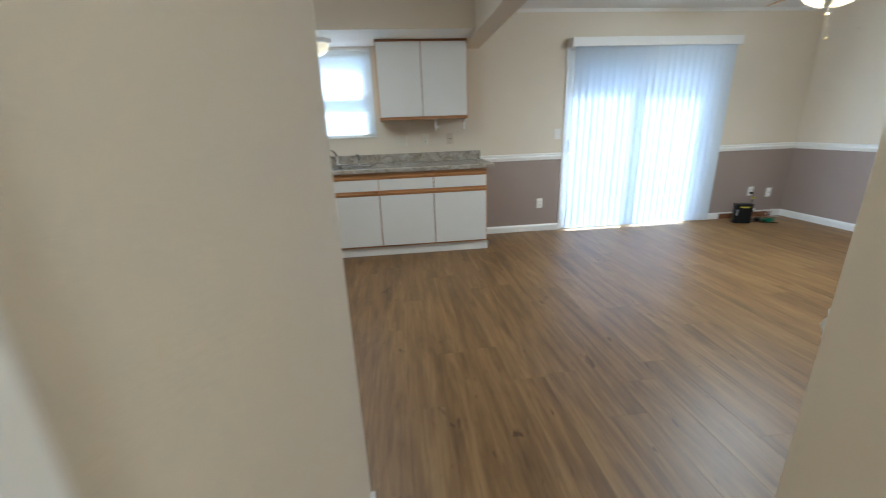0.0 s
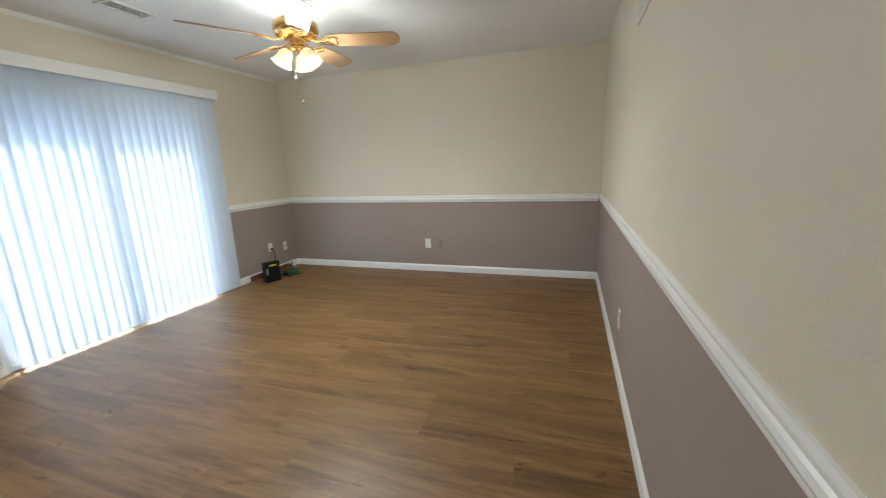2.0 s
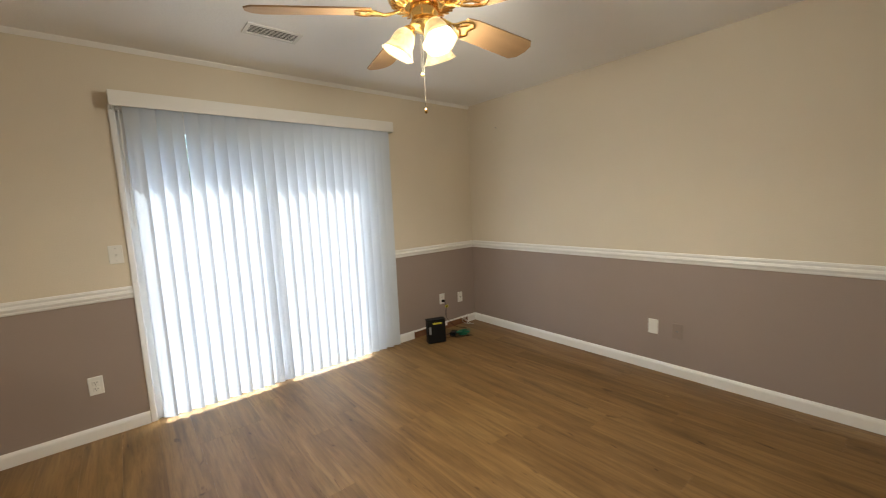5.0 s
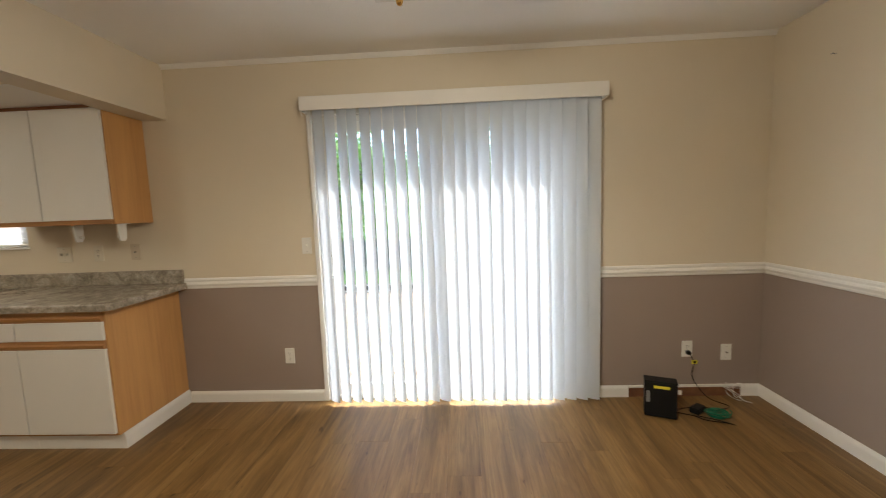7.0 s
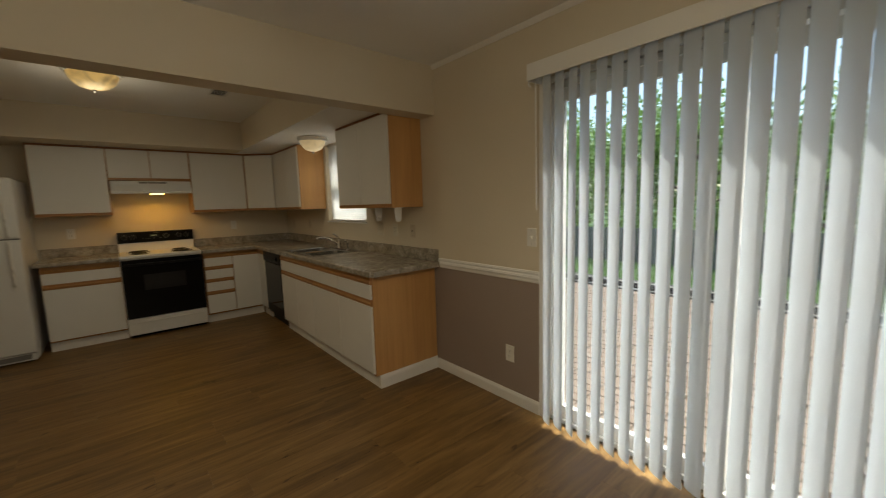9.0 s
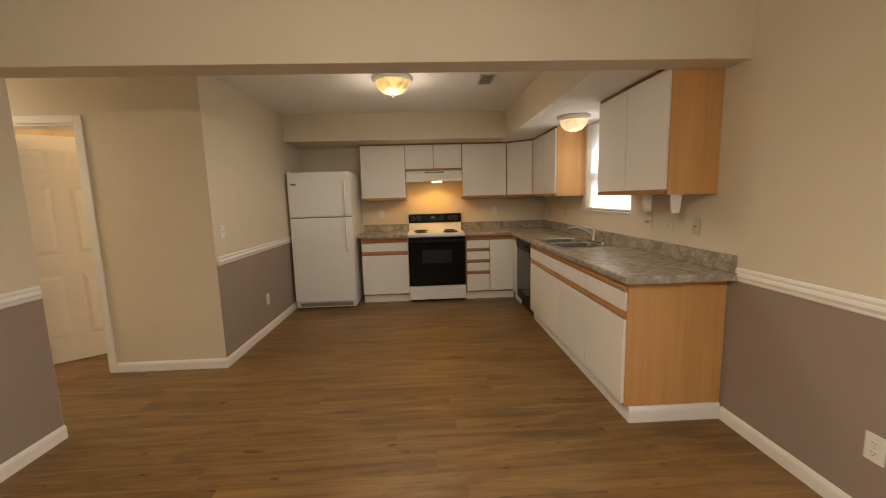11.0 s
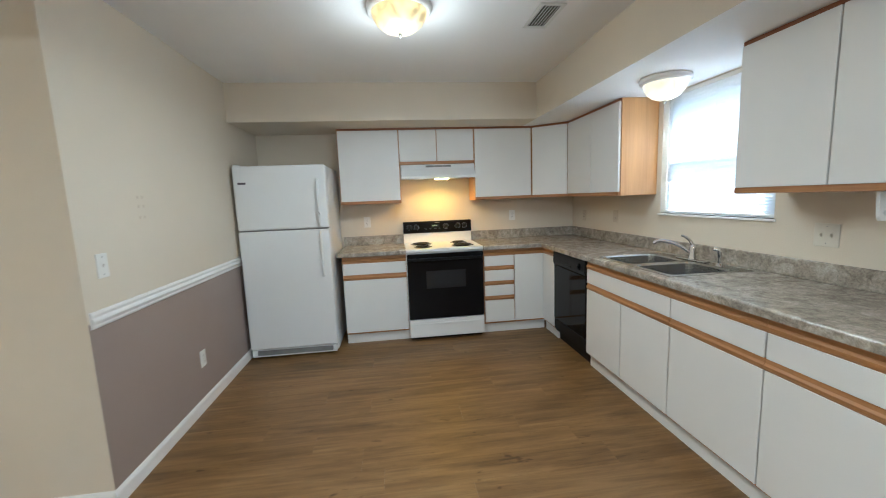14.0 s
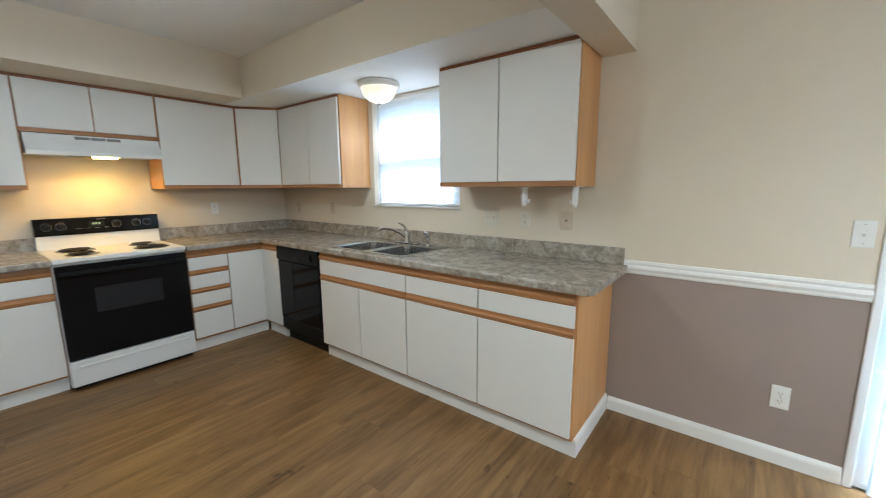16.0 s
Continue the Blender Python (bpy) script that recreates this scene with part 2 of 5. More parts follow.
GRASS_SOIL = surface("lawn", (0.045, 0.10, 0.02), (0.085, 0.16, 0.035), 1.2, 0.95, bump=0.8, bump_scale=50, distance=0.03)
GRASS_BLADE = leaf_material("grass_blade", (0.07, 0.16, 0.02), (0.14, 0.26, 0.05))
LEAF = leaf_material("leaf", (0.10, 0.21, 0.03), (0.26, 0.42, 0.10))
BARK = surface("bark", (0.07, 0.05, 0.035), (0.14, 0.11, 0.08), 9.0, 0.95, bump=0.9, bump_scale=30, stretch=(2, 2, 0.4), distance=0.02)
FENCE_WOOD = surface("weathered_fence", (0.08, 0.09, 0.08), (0.14, 0.15, 0.135), 3.0, 0.9, bump=0.5, bump_scale=40, stretch=(6, 6, 0.6), vary=0.3)
EDGING = surface("dark_edging", (0.03, 0.028, 0.03), (0.06, 0.055, 0.05), 8.0, 0.8)
SIDING = surface("outer_siding", (0.55, 0.53, 0.48), (0.6, 0.58, 0.53), 3.0, 0.7)


# ---- mesh helpers ----
def link_mesh(name, bm, materials, parent=None, smooth=False):
    me = bpy.data.meshes.new(name)
    bmesh.ops.recalc_face_normals(bm, faces=bm.faces)
    bm.to_mesh(me)
    bm.free()
    for m in materials if isinstance(materials, (list, tuple)) else (materials,):
        me.materials.append(m)
    if smooth:
        for p in me.polygons:
            p.use_smooth = True
    ob = new(name, me)
    if parent is not None:
        ob.parent = parent
    return ob


def part(name, bm, material, parent, label="", smooth=False):
    return tagged(link_mesh(name, bm, material, parent, smooth), label)


def thing(name, m, label, category, group="", kind=""):
    """An Empty at the base of a thing, which parents its parts."""
    ob = new(name)
    ob.empty_display_size = 0.1
    ob.matrix_world = m
    return tagged(ob, label, category, group, kind)


def structure(name, bm, materials, label="", smooth=False):
    bmesh.ops.remove_doubles(bm, verts=bm.verts, dist=1e-5)
    return tagged(link_mesh(name, bm, materials, None, smooth), label, kind="structure")


def box(bm, x0, x1, y0, y1, z0, z1, mat=0, bevel=0.0, segments=1):
    """An upright box by its limits, its edges rounded by bevel."""
    vs = [bm.verts.new((x, y, z)) for x in (x0, x1) for y in (y0, y1) for z in (z0, z1)]
    idx = [(0, 1, 3, 2), (4, 6, 7, 5), (0, 4, 5, 1), (2, 3, 7, 6), (0, 2, 6, 4), (1, 5, 7, 3)]
    fs = [bm.faces.new([vs[i] for i in f]) for f in idx]
    for f in fs:
        f.material_index = mat
    if bevel > 0:
        es = list({e for f in fs for e in f.edges})
        out = bmesh.ops.bevel(bm, geom=es, offset=bevel, segments=segments, affect="EDGES", profile=0.5, clamp_overlap=True)
        for f in out["faces"]:
            f.material_index = mat
    return bm


def one_box(x0, x1, y0, y1, z0, z1, bevel=0.0, segments=1):
    return box(bmesh.new(), x0, x1, y0, y1, z0, z1, 0, bevel, segments)


def prism(bm, outline, axis, a, b, mat=0):
    """An outline of (u, v) drawn out from a to b along an axis; u, v are the other two axes in order."""
    def at(u, v, w):
        return {"x": (w, u, v), "y": (u, w, v), "z": (u, v, w)}[axis]
    lo = [bm.verts.new(at(u, v, a)) for u, v in outline]
    hi = [bm.verts.new(at(u, v, b)) for u, v in outline]
    n = len(outline)
    fs = [bm.faces.new(lo), bm.faces.new(hi[::-1])]
    fs += [bm.faces.new((lo[i], lo[(i + 1) % n], hi[(i + 1) % n], hi[i])) for i in range(n)]
    for f in fs:
        f.material_index = mat
    return bm


def lathe(bm, profile, steps=28, centre=(0, 0, 0), mat=0, wave=None):
    """A profile of (radius, height) turned about the upright axis."""
    cx, cy, cz = centre
    rings = []
    for k, (r, z) in enumerate(profile):
        if r < 1e-5:
            rings.append([bm.verts.new((cx, cy, cz + z))])
        else:
            ring = []
            for i in range(steps):
                a = 2 * math.pi * i / steps
                q = r * (1 + (wave(k, a) if wave else 0))
                ring.append(bm.verts.new((cx + q * math.cos(a), cy + q * math.sin(a), cz + z)))
            rings.append(ring)
    for a, b in zip(rings, rings[1:]):
        for i in range(steps):
            j = (i + 1) % steps
            if len(a) == 1 and len(b) == 1:
                continue
            if len(a) == 1:
                f = bm.faces.new((a[0], b[i], b[j]))
            elif len(b) == 1:
                f = bm.faces.new((a[i], a[j], b[0]))
            else:
                f = bm.faces.new((a[i], a[j], b[j], b[i]))
            f.material_index = mat
    return bm


def tube(bm, points, radius, steps=10, mat=0):
    """A round rod along a list of points, with closed ends."""
    pts = [Vector(p) for p in points]
    radii = radius if isinstance(radius, (list, tuple)) else [radius] * len(pts)
    up = Vector((0, 0, 1))
    rings = []
    for i, p in enumerate(pts):
        d = (pts[min(i + 1, len(pts) - 1)] - pts[max(i - 1, 0)]).normalized()
        side = d.cross(up)
        if side.length < 0.05:
            side = d.cross(Vector((1, 0, 0)))
        side.normalize()
        top = side.cross(d).normalized()
        rings.append([bm.verts.new(p + radii[i] * (math.cos(a) * side + math.sin(a) * top)) for a in (2 * math.pi * k / steps for k in range(steps))])
    for a, b in zip(rings, rings[1:]):
        for i in range(steps):
            f = bm.faces.new((a[i], a[(i + 1) % steps], b[(i + 1) % steps], b[i]))
            f.material_index = mat
    for ring in (rings[0], rings[-1]):
        bm.faces.new(ring).material_index = mat
    return bm


def curve_points(points, steps=6):
    """A smooth line through the given points."""
    pts = [Vector(p) for p in points]
    out = []
    for i in range(len(pts) - 1):
        p0, p1, p2, p3 = pts[max(i - 1, 0)], pts[i], pts[i + 1], pts[min(i + 2, len(pts) - 1)]
        for k in range(steps):
            t = k / steps
            out.append(0.5 * ((2 * p1) + (p2 - p0) * t + (2 * p0 - 5 * p1 + 4 * p2 - p3) * t * t + (3 * p1 - p0 - 3 * p2 + p3) * t ** 3))
    out.append(pts[-1])
    return out


def bulb(root, place, watts, size, down=False, color=(1.0, 0.85, 0.66)):
    """The bulb behind a glass shade; down: in shades that open downwards."""
    data = bpy.data.lights.new("bulb", "SPOT" if down else "POINT")
    if down:
        data.spot_size, data.spot_blend = radians(176), 0.6
    data.energy, data.color, data.shadow_soft_size = watts, color, size
    ob = new("bulb", data)
    ob.parent = root
    ob.location = place


# ---- the structure ----
XW, XE = -2.385, 5.30
YN, YS = 5.00, 1.02
YK = 1.518
XA, XH = 0.094, 1.02
ZC, ZS = 2.44, 2.112
HALL_END = -1.9
SPLIT = 0.895
WIN = (-0.880, 0.050, 1.212, 2.112)
DOOR = (2.235, 4.075, 0.0, 2.05)
HALL_DOOR = (-0.255, 0.570, 2.025)


def wall_piece(bm, x0, x1, y0, y1, z0, z1, lower=False):
    """A piece of wall, taupe under the chair rail if lower."""
    if lower and z0 < SPLIT < z1:
        box(bm, x0, x1, y0, y1, z0, SPLIT, 1)
        box(bm, x0, x1, y0, y1, SPLIT, z1, 0)
    else:
        box(bm, x0, x1, y0, y1, z0, z1, 1 if lower and z1 <= SPLIT else 0)


bm = bmesh.new()
wall_piece(bm, XW - 0.15, WIN[0], YN, YN + 0.15, -0.1, 2.6)
wall_piece(bm, WIN[0], WIN[1], YN, YN + 0.15, -0.1, WIN[2])
wall_piece(bm, WIN[0], WIN[1], YN, YN + 0.15, WIN[3], 2.6)
wall_piece(bm, WIN[1], 1.155, YN, YN + 0.15, -0.1, 2.6)
wall_piece(bm, 1.155, DOOR[0], YN, YN + 0.15, -0.1, 2.6, True)
wall_piece(bm, DOOR[0], DOOR[1], YN, YN + 0.15, DOOR[3], 2.6)
wall_piece(bm, DOOR[0], DOOR[1], YN, YN + 0.15, -0.1, 0.0)
wall_piece(bm, DOOR[1], XE + 0.15, YN, YN + 0.15, -0.1, 2.6, True)
structure("wall_north", bm, [BEIGE, TAUPE], "beige painted outer wall, taupe under the white chair rail")

bm = bmesh.new()
wall_piece(bm, XE, XE + 0.15, YS - 0.12, YN, -0.1, 2.6, True)
structure("wall_east", bm, [BEIGE, TAUPE], "beige painted wall, taupe under the white chair rail")

bm = bmesh.new()
wall_piece(bm, XH + 0.002, XE, YS - 0.12, YS, -0.1, 2.6, True)
wall_piece(bm, XH, XH + 0.002, YS - 0.12, YS - 0.0003, -0.1, 2.6)
wall_piece(bm, XH, XH + 0.12, HALL_END, YS - 0.12, -0.1, 2.6)
structure("wall_south", bm, [BEIGE, TAUPE], "beige painted wall with taupe lower part, ending at the hall")

bm = bmesh.new()
wall_piece(bm, XW, XA - 0.002, YK - 0.12, YK, -0.1, 2.6, True)
structure("wall_kitchen_south", bm, [BEIGE, TAUPE], "beige painted kitchen wall, taupe below its chair rail")

bm = bmesh.new()
wall_piece(bm, XA - 0.12, XA, HALL_DOOR[1], YK - 0.12, -0.1, 2.6)
wall_piece(bm, XA - 0.002, XA, YK - 0.12, YK - 0.0003, -0.1, 2.6)
wall_piece(bm, XA - 0.12, XA, HALL_END, HALL_DOOR[0], -0.1, 2.6)
wall_piece(bm, XA - 0.12, XA, HALL_DOOR[0], HALL_DOOR[1], HALL_DOOR[2], 2.6)
structure("wall_hall_west", bm, [BEIGE, TAUPE], "plain beige painted hall wall with a doorway")

bm = bmesh.new()
wall_piece(bm, XW - 0.15, XW, YK - 0.12, YN, -0.1, 2.6)
structure("wall_west", bm, [BEIGE, TAUPE], "beige painted kitchen wall behind the stove")

bm = bmesh.new()
wall_piece(bm, -2.6, XH + 0.12, HALL_END - 0.12, HALL_END, -0.1, 2.6)
wall_piece(bm, -2.6, -2.48, HALL_END, YK - 0.12, -0.1, 2.6)
structure("wall_back_room", bm, [BEIGE, TAUPE], "plain beige wall closing the hall and back room")

bm = bmesh.new()
box(bm, -2.6, XE, HALL_END, YN, ZC, ZC + 0.12)
structure("ceiling", bm, CEILING, "white painted ceiling with a fine texture")

bm = bmesh.new()
box(bm, 1.035, 1.205, YS, YN, 2.072, ZC)
structure("beam", bm, BEIGE, "beige boxed beam between kitchen and living room")

bm = bmesh.new()
box(bm, XW, 1.035, 4.29, YN, ZS, ZC, 0)
for f in bm.faces:
    if f.calc_center_median().z < ZS + 0.01:
        f.material_index = 1
structure("soffit_north", bm, [BEIGE, CEILING], "boxed soffit over the cabinets, beige with a white underside")

bm = bmesh.new()
box(bm, XW, -1.69, YK, 4.29, ZS, ZC, 0)
structure("soffit_west", bm, [BEIGE, CEILING], "beige boxed soffit over stove and refrigerator")

bm = bmesh.new()
box(bm, -2.6, XE + 0.15, HALL_END - 0.12, YN + 0.15, -0.14, -0.009)
structure("subfloor", bm, DARK_VOID, "dark subfloor under the planks")


# ---- trim ----
def strip(name, profile, p0, p1, out, label, cut0=0.0, cut1=0.0):
    """A moulding from p0 to p1 on a wall that faces out; profile of (depth, height)."""
    a, b = Vector((*p0, 0)), Vector((*p1, 0))
    d = (b - a).normalized()
    a, b, o = a + d * cut0, b - d * cut1, Vector((*out, 0))
    bm = bmesh.new()
    rows = [[bm.verts.new(p + o * u + Vector((0, 0, v))) for u, v in profile] for p in (a, b)]
    n = len(profile)
    bm.faces.new(rows[0])
    bm.faces.new(rows[1][::-1])
    for i in range(n):
        bm.faces.new((rows[0][i], rows[0][(i + 1) % n], rows[1][(i + 1) % n], rows[1][i]))
    return structure(name, bm, TRIM, label)


BASE = [(0, 0), (0.013, 0), (0.013, 0.058), (0.011, 0.068), (0.006, 0.078), (0.003, 0.083), (0, 0.083)]
RAIL = [(0, 0.868), (0.006, 0.868), (0.010, 0.876), (0.010, 0.886), (0.014, 0.893), (0.018, 0.902), (0.014, 0.913), (0.009, 0.919), (0.012, 0.932), (0.007, 0.943), (0, 0.945)]
COVE = [(0, 2.412), (0.006, 2.412), (0.012, 2.421), (0.022, 2.434), (0.024, 2.44), (0, 2.44)]
BL, RL = "white painted wooden baseboard along the wall", "white moulded wooden chair rail"
strip("baseboard", BASE, (1.178, YN), (DOOR[0] - 0.035, YN), (0, -1), BL)
strip("baseboard", BASE, (4.11, YN), (4.40, YN), (0, -1), BL)
strip("baseboard", BASE, (5.17, YN), (XE, YN), (0, -1), BL)
strip("baseboard", BASE, (XE, YS), (XE, YN), (-1, 0), BL, 0.0131, 0.0131)
strip("baseboard", BASE, (XH, YS), (XE, YS), (0, 1), BL)
strip("baseboard", BASE, (XH, HALL_END), (XH, YS), (-1, 0), BL)
strip("baseboard", BASE, (-1.70, YK), (XA + 0.013, YK), (0, 1), BL)
strip("baseboard", BASE, (XA, HALL_DOOR[1] + 0.06), (XA, YK), (1, 0), BL)
strip("baseboard", BASE, (XA, HALL_END), (XA, HALL_DOOR[0] - 0.06), (1, 0), BL)
strip("chair_rail", RAIL, (1.217, YN), (DOOR[0] - 0.035, YN), (0, -1), RL)
strip("chair_rail", RAIL, (4.11, YN), (XE, YN), (0, -1), RL)
strip("chair_rail", RAIL, (XE, YS), (XE, YN), (-1, 0), RL, 0.0241, 0.0241)
strip("chair_rail", RAIL, (XH, YS), (XE, YS), (0, 1), RL, 0.012)
strip("chair_rail", RAIL, (-2.33, YK), (XA, YK), (0, 1), RL, 0.0, 0.014)
strip("ceiling_trim", COVE, (1.206, YN), (XE, YN), (0, -1), "thin white trim under the ceiling")

bm = bmesh.new()
box(bm, 4.40, 5.17, YN - 0.007, YN, 0.0, 0.067)
box(bm, 4.40, 5.17, YN - 0.0105, YN, 0.067, 0.083)
for f in bm.faces:
    f.material_index = int(f.calc_center_median().z > 0.0665)
structure("bare_board", bm, [BARE_WOOD, TRIM], "bare stained strip under a thin white cap where the baseboard is missing")


# ---- hall door ----
def casing(bm, side):
    x0 = XA if side > 0 else XA - 0.12
    w, d = 0.058, 0.016 * side
    xs = sorted((x0, x0 + d))
    for y0, y1 in ((HALL_DOOR[0] - w, HALL_DOOR[0]), (HALL_DOOR[1], HALL_DOOR[1] + w)):
        box(bm, xs[0], xs[1], y0, y1, 0, HALL_DOOR[2] + w, 0, 0.004, 2)
    box(bm, xs[0], xs[1], HALL_DOOR[0] + 0.001, HALL_DOOR[1] - 0.001, HALL_DOOR[2], HALL_DOOR[2] + w, 0, 0.004, 2)


door_root = thing("door_1", pose(XA - 0.06, 0.13, 0), "white moulded panel door standing half open into the back room", "door", kind="structure")
bm = bmesh.new()
casing(bm, 1)
casing(bm, -1)
ob = part("door_casing", bm, TRIM, door_root)
ob.matrix_parent_inverse = door_root.matrix_world.inverted()
bm = bmesh.new()
box(bm, XA - 0.121, XA + 0.001, HALL_DOOR[0], HALL_DOOR[0] + 0.018, 0, HALL_DOOR[2])
box(bm, XA - 0.121, XA + 0.001, HALL_DOOR[1] - 0.018, HALL_DOOR[1], 0, HALL_DOOR[2])
box(bm, XA - 0.121, XA + 0.001, HALL_DOOR[0] + 0.018, HALL_DOOR[1] - 0.018, HALL_DOOR[2] - 0.018, HALL_DOOR[2])
box(bm, XA - 0.075, XA - 0.06, HALL_DOOR[1] - 0.030, HALL_DOOR[1] - 0.018, 0, HALL_DOOR[2] - 0.018)
ob = part("door_jamb", bm, TRIM, door_root)
ob.matrix_parent_inverse = door_root.matrix_world.inverted()


def door_leaf(width=0.79, height=1.99, thick=0.038):
    """Six moulded panels; x along the width, y through the leaf."""
    bm = bmesh.new()
    core = thick / 2 - 0.010
    box(bm, 0, width, -core, core, 0.01, height)
    st, mid = 0.105, 0.10
    pw = (width - 2 * st - mid) / 2
    rows = [(0.22, 0.80), (0.97, 1.57), (1.67, 1.87)]
    for s in (-1, 1):
        ya, yb = sorted((s * core, s * thick / 2))
        for x0, x1 in ((0, st), (st + pw, st + pw + mid), (width - st, width)):
            box(bm, x0, x1, ya, yb, 0.01, height)
        for x0 in (st, st + pw + mid):
            edges = [0.01] + [z for r in rows for z in r] + [height]
            for z0, z1 in zip(edges[::2], edges[1::2]):
                box(bm, x0, x0 + pw, ya, yb, z0, z1)
            for k, (z0, z1) in enumerate(rows):
                m = 0.012
                outer = [(x0 + m, z0 + m), (x0 + pw - m, z0 + m), (x0 + pw - m, z1 - m), (x0 + m, z1 - m)]
                cx, cz = x0 + pw / 2, (z0 + z1) / 2
                inner = [(cx + (u - cx) * (1 - 0.07 / pw), cz + (v - cz) * (1 - 0.07 / (z1 - z0))) for u, v in outer]
                lo = [bm.verts.new((u, s * (core - 0.0005), v)) for u, v in outer]
                hi = [bm.verts.new((u, s * (thick / 2 - 0.0015), v)) for u, v in inner]
                bm.faces.new(hi)
                for i in range(len(lo)):
                    j = (i + 1) % len(lo)
                    bm.faces.new((lo[i], lo[j], hi[j], hi[i]))
    return bm


leaf_pose = pose(-0.012, HALL_DOOR[0] + 0.012, 0, 0, 0, 90 + 37)
ob = part("leaf", door_leaf(), DOOR_PAINT, door_root)
ob.matrix_parent_inverse = door_root.matrix_world.inverted()
ob.matrix_basis = leaf_pose
for z in (0.25, 1.0, 1.78):
    bm = tube(bmesh.new(), [(0, 0, z - 0.045), (0, 0, z + 0.045)], 0.006, 8)
    box(bm, -0.03, 0.0, -0.001, 0.001, z - 0.044, z + 0.044)
    h = part("hinge", bm, BRASS, door_root, "small brass butt hinge")
    h.matrix_parent_inverse = door_root.matrix_world.inverted()
    h.matrix_basis = pose(0.006, HALL_DOOR[0] + 0.02, 0, 0, 0, 90)
bm = lathe(bmesh.new(), [(0, 0.062), (0.018, 0.06), (0.026, 0.045), (0.022, 0.028), (0.010, 0.02), (0.010, 0.004), (0.027, 0.003), (0.027, 0)], 18)
bmesh.ops.rotate(bm, verts=bm.verts, matrix=Matrix.Rotation(radians(90), 3, "X"))
bmesh.ops.translate(bm, verts=bm.verts, vec=(0.73, -0.017, 0.93))
k = part("door_knob", bm, BRASS, door_root, "round brass door knob", True)
k.matrix_parent_inverse = door_root.matrix_world.inverted()
k.matrix_basis = leaf_pose


# ---- kitchen window ----
def window_unit():
    x0, x1, z0, z1 = WIN
    root = thing("window_1", pose((x0 + x1) / 2, YN + 0.1, z0), "white framed kitchen window over the sink", "window", kind="structure")
    inv = root.matrix_world.inverted()

    def add(name, bm, mat, label=""):
        ob = part(name, bm, mat, root, label)
        ob.matrix_parent_inverse = inv
        return ob
    bm = bmesh.new()
    for a, b, c, d in ((x0, x0 + 0.04, z0, z1), (x1 - 0.04, x1, z0, z1), (x0 + 0.04, x1 - 0.04, z0, z0 + 0.04), (x0 + 0.04, x1 - 0.04, z1 - 0.04, z1)):
        box(bm, a, b, YN + 0.075, YN + 0.14, c, d)
    add("window_frame", bm, VINYL)
    zm = (z0 + z1) / 2
    for k, (c, d, y) in enumerate(((z0 + 0.04, zm + 0.02, 0.085), (zm - 0.02, z1 - 0.04, 0.110))):
        bm = bmesh.new()
        a, b = x0 + 0.04, x1 - 0.04
        for q in ((a, a + 0.03, c, d), (b - 0.03, b, c, d), (a + 0.03, b - 0.03, c, c + 0.035), (a + 0.03, b - 0.03, d - 0.035, d)):
            box(bm, q[0], q[1], YN + y, YN + y + 0.022, q[2], q[3])
        add("sash", bm, VINYL)
        p = add("pane", one_box(a + 0.03, b - 0.03, YN + y + 0.009, YN + y + 0.013, c + 0.035, d - 0.035), PANE, "clear glass pane")
        p.visible_shadow = False
    add("window_sill", box(bmesh.new(), x0 - 0.012, x1 + 0.012, YN - 0.016, YN + 0.075, z0 - 0.014, z0, 0, 0.003), TRIM)


window_unit()


def mini_blind():
    x0, x1, z0, z1 = WIN[0] + 0.012, WIN[1] - 0.012, WIN[2], WIN[3]
    yb = YN + 0.04
    root = thing("mini_blind", pose((x0 + x1) / 2, yb, z0), "white horizontal mini blind lowered in the kitchen window", "blind")
    w = (x1 - x0) / 2
    part("headrail", one_box(-w, w, -0.014, 0.014, z1 - z0 - 0.03, z1 - z0 - 0.002, 0.002), VINYL, root)
    part("bottom_rail", one_box(-w, w, -0.012, 0.012, 0.006, 0.02, 0.002), VINYL, root)
    n = 42
    tilt = radians(-54)
    me = None
    for i in range(n):
        z = 0.032 + (z1 - z0 - 0.072) * i / (n - 1)
        if me is None:
            bm = bmesh.new()
            rows = []
            for s in (-1, -0.33, 0.33, 1):
                u, v = 0.0125 * s, 0.0015 * (1 - s * s)
                rows.append([bm.verts.new((x, u * math.cos(tilt) - v * math.sin(tilt), u * math.sin(tilt) + v * math.cos(tilt))) for x in (-w, w)])
            for a, b in zip(rows, rows[1:]):
                bm.faces.new((a[0], a[1], b[1], b[0]))
            ob = part("slat", bm, MINI, root)
            me = ob.data
        else:
            ob = new("slat", me)
            ob.parent = root
        ob.location = (0, 0, z)
    for x in (-w * 0.7, 0, w * 0.7):
        part("ladder_cord", tube(bmesh.new(), [(x, -0.014, 0.01), (x, -0.014, z1 - z0 - 0.03)], 0.0008, 5), VINYL, root)
    part("wand", tube(bmesh.new(), [(-w + 0.05, -0.022, z1 - z0 - 0.03), (-w + 0.052, -0.024, 0.35)], 0.003, 6), VINYL, root)


mini_blind()


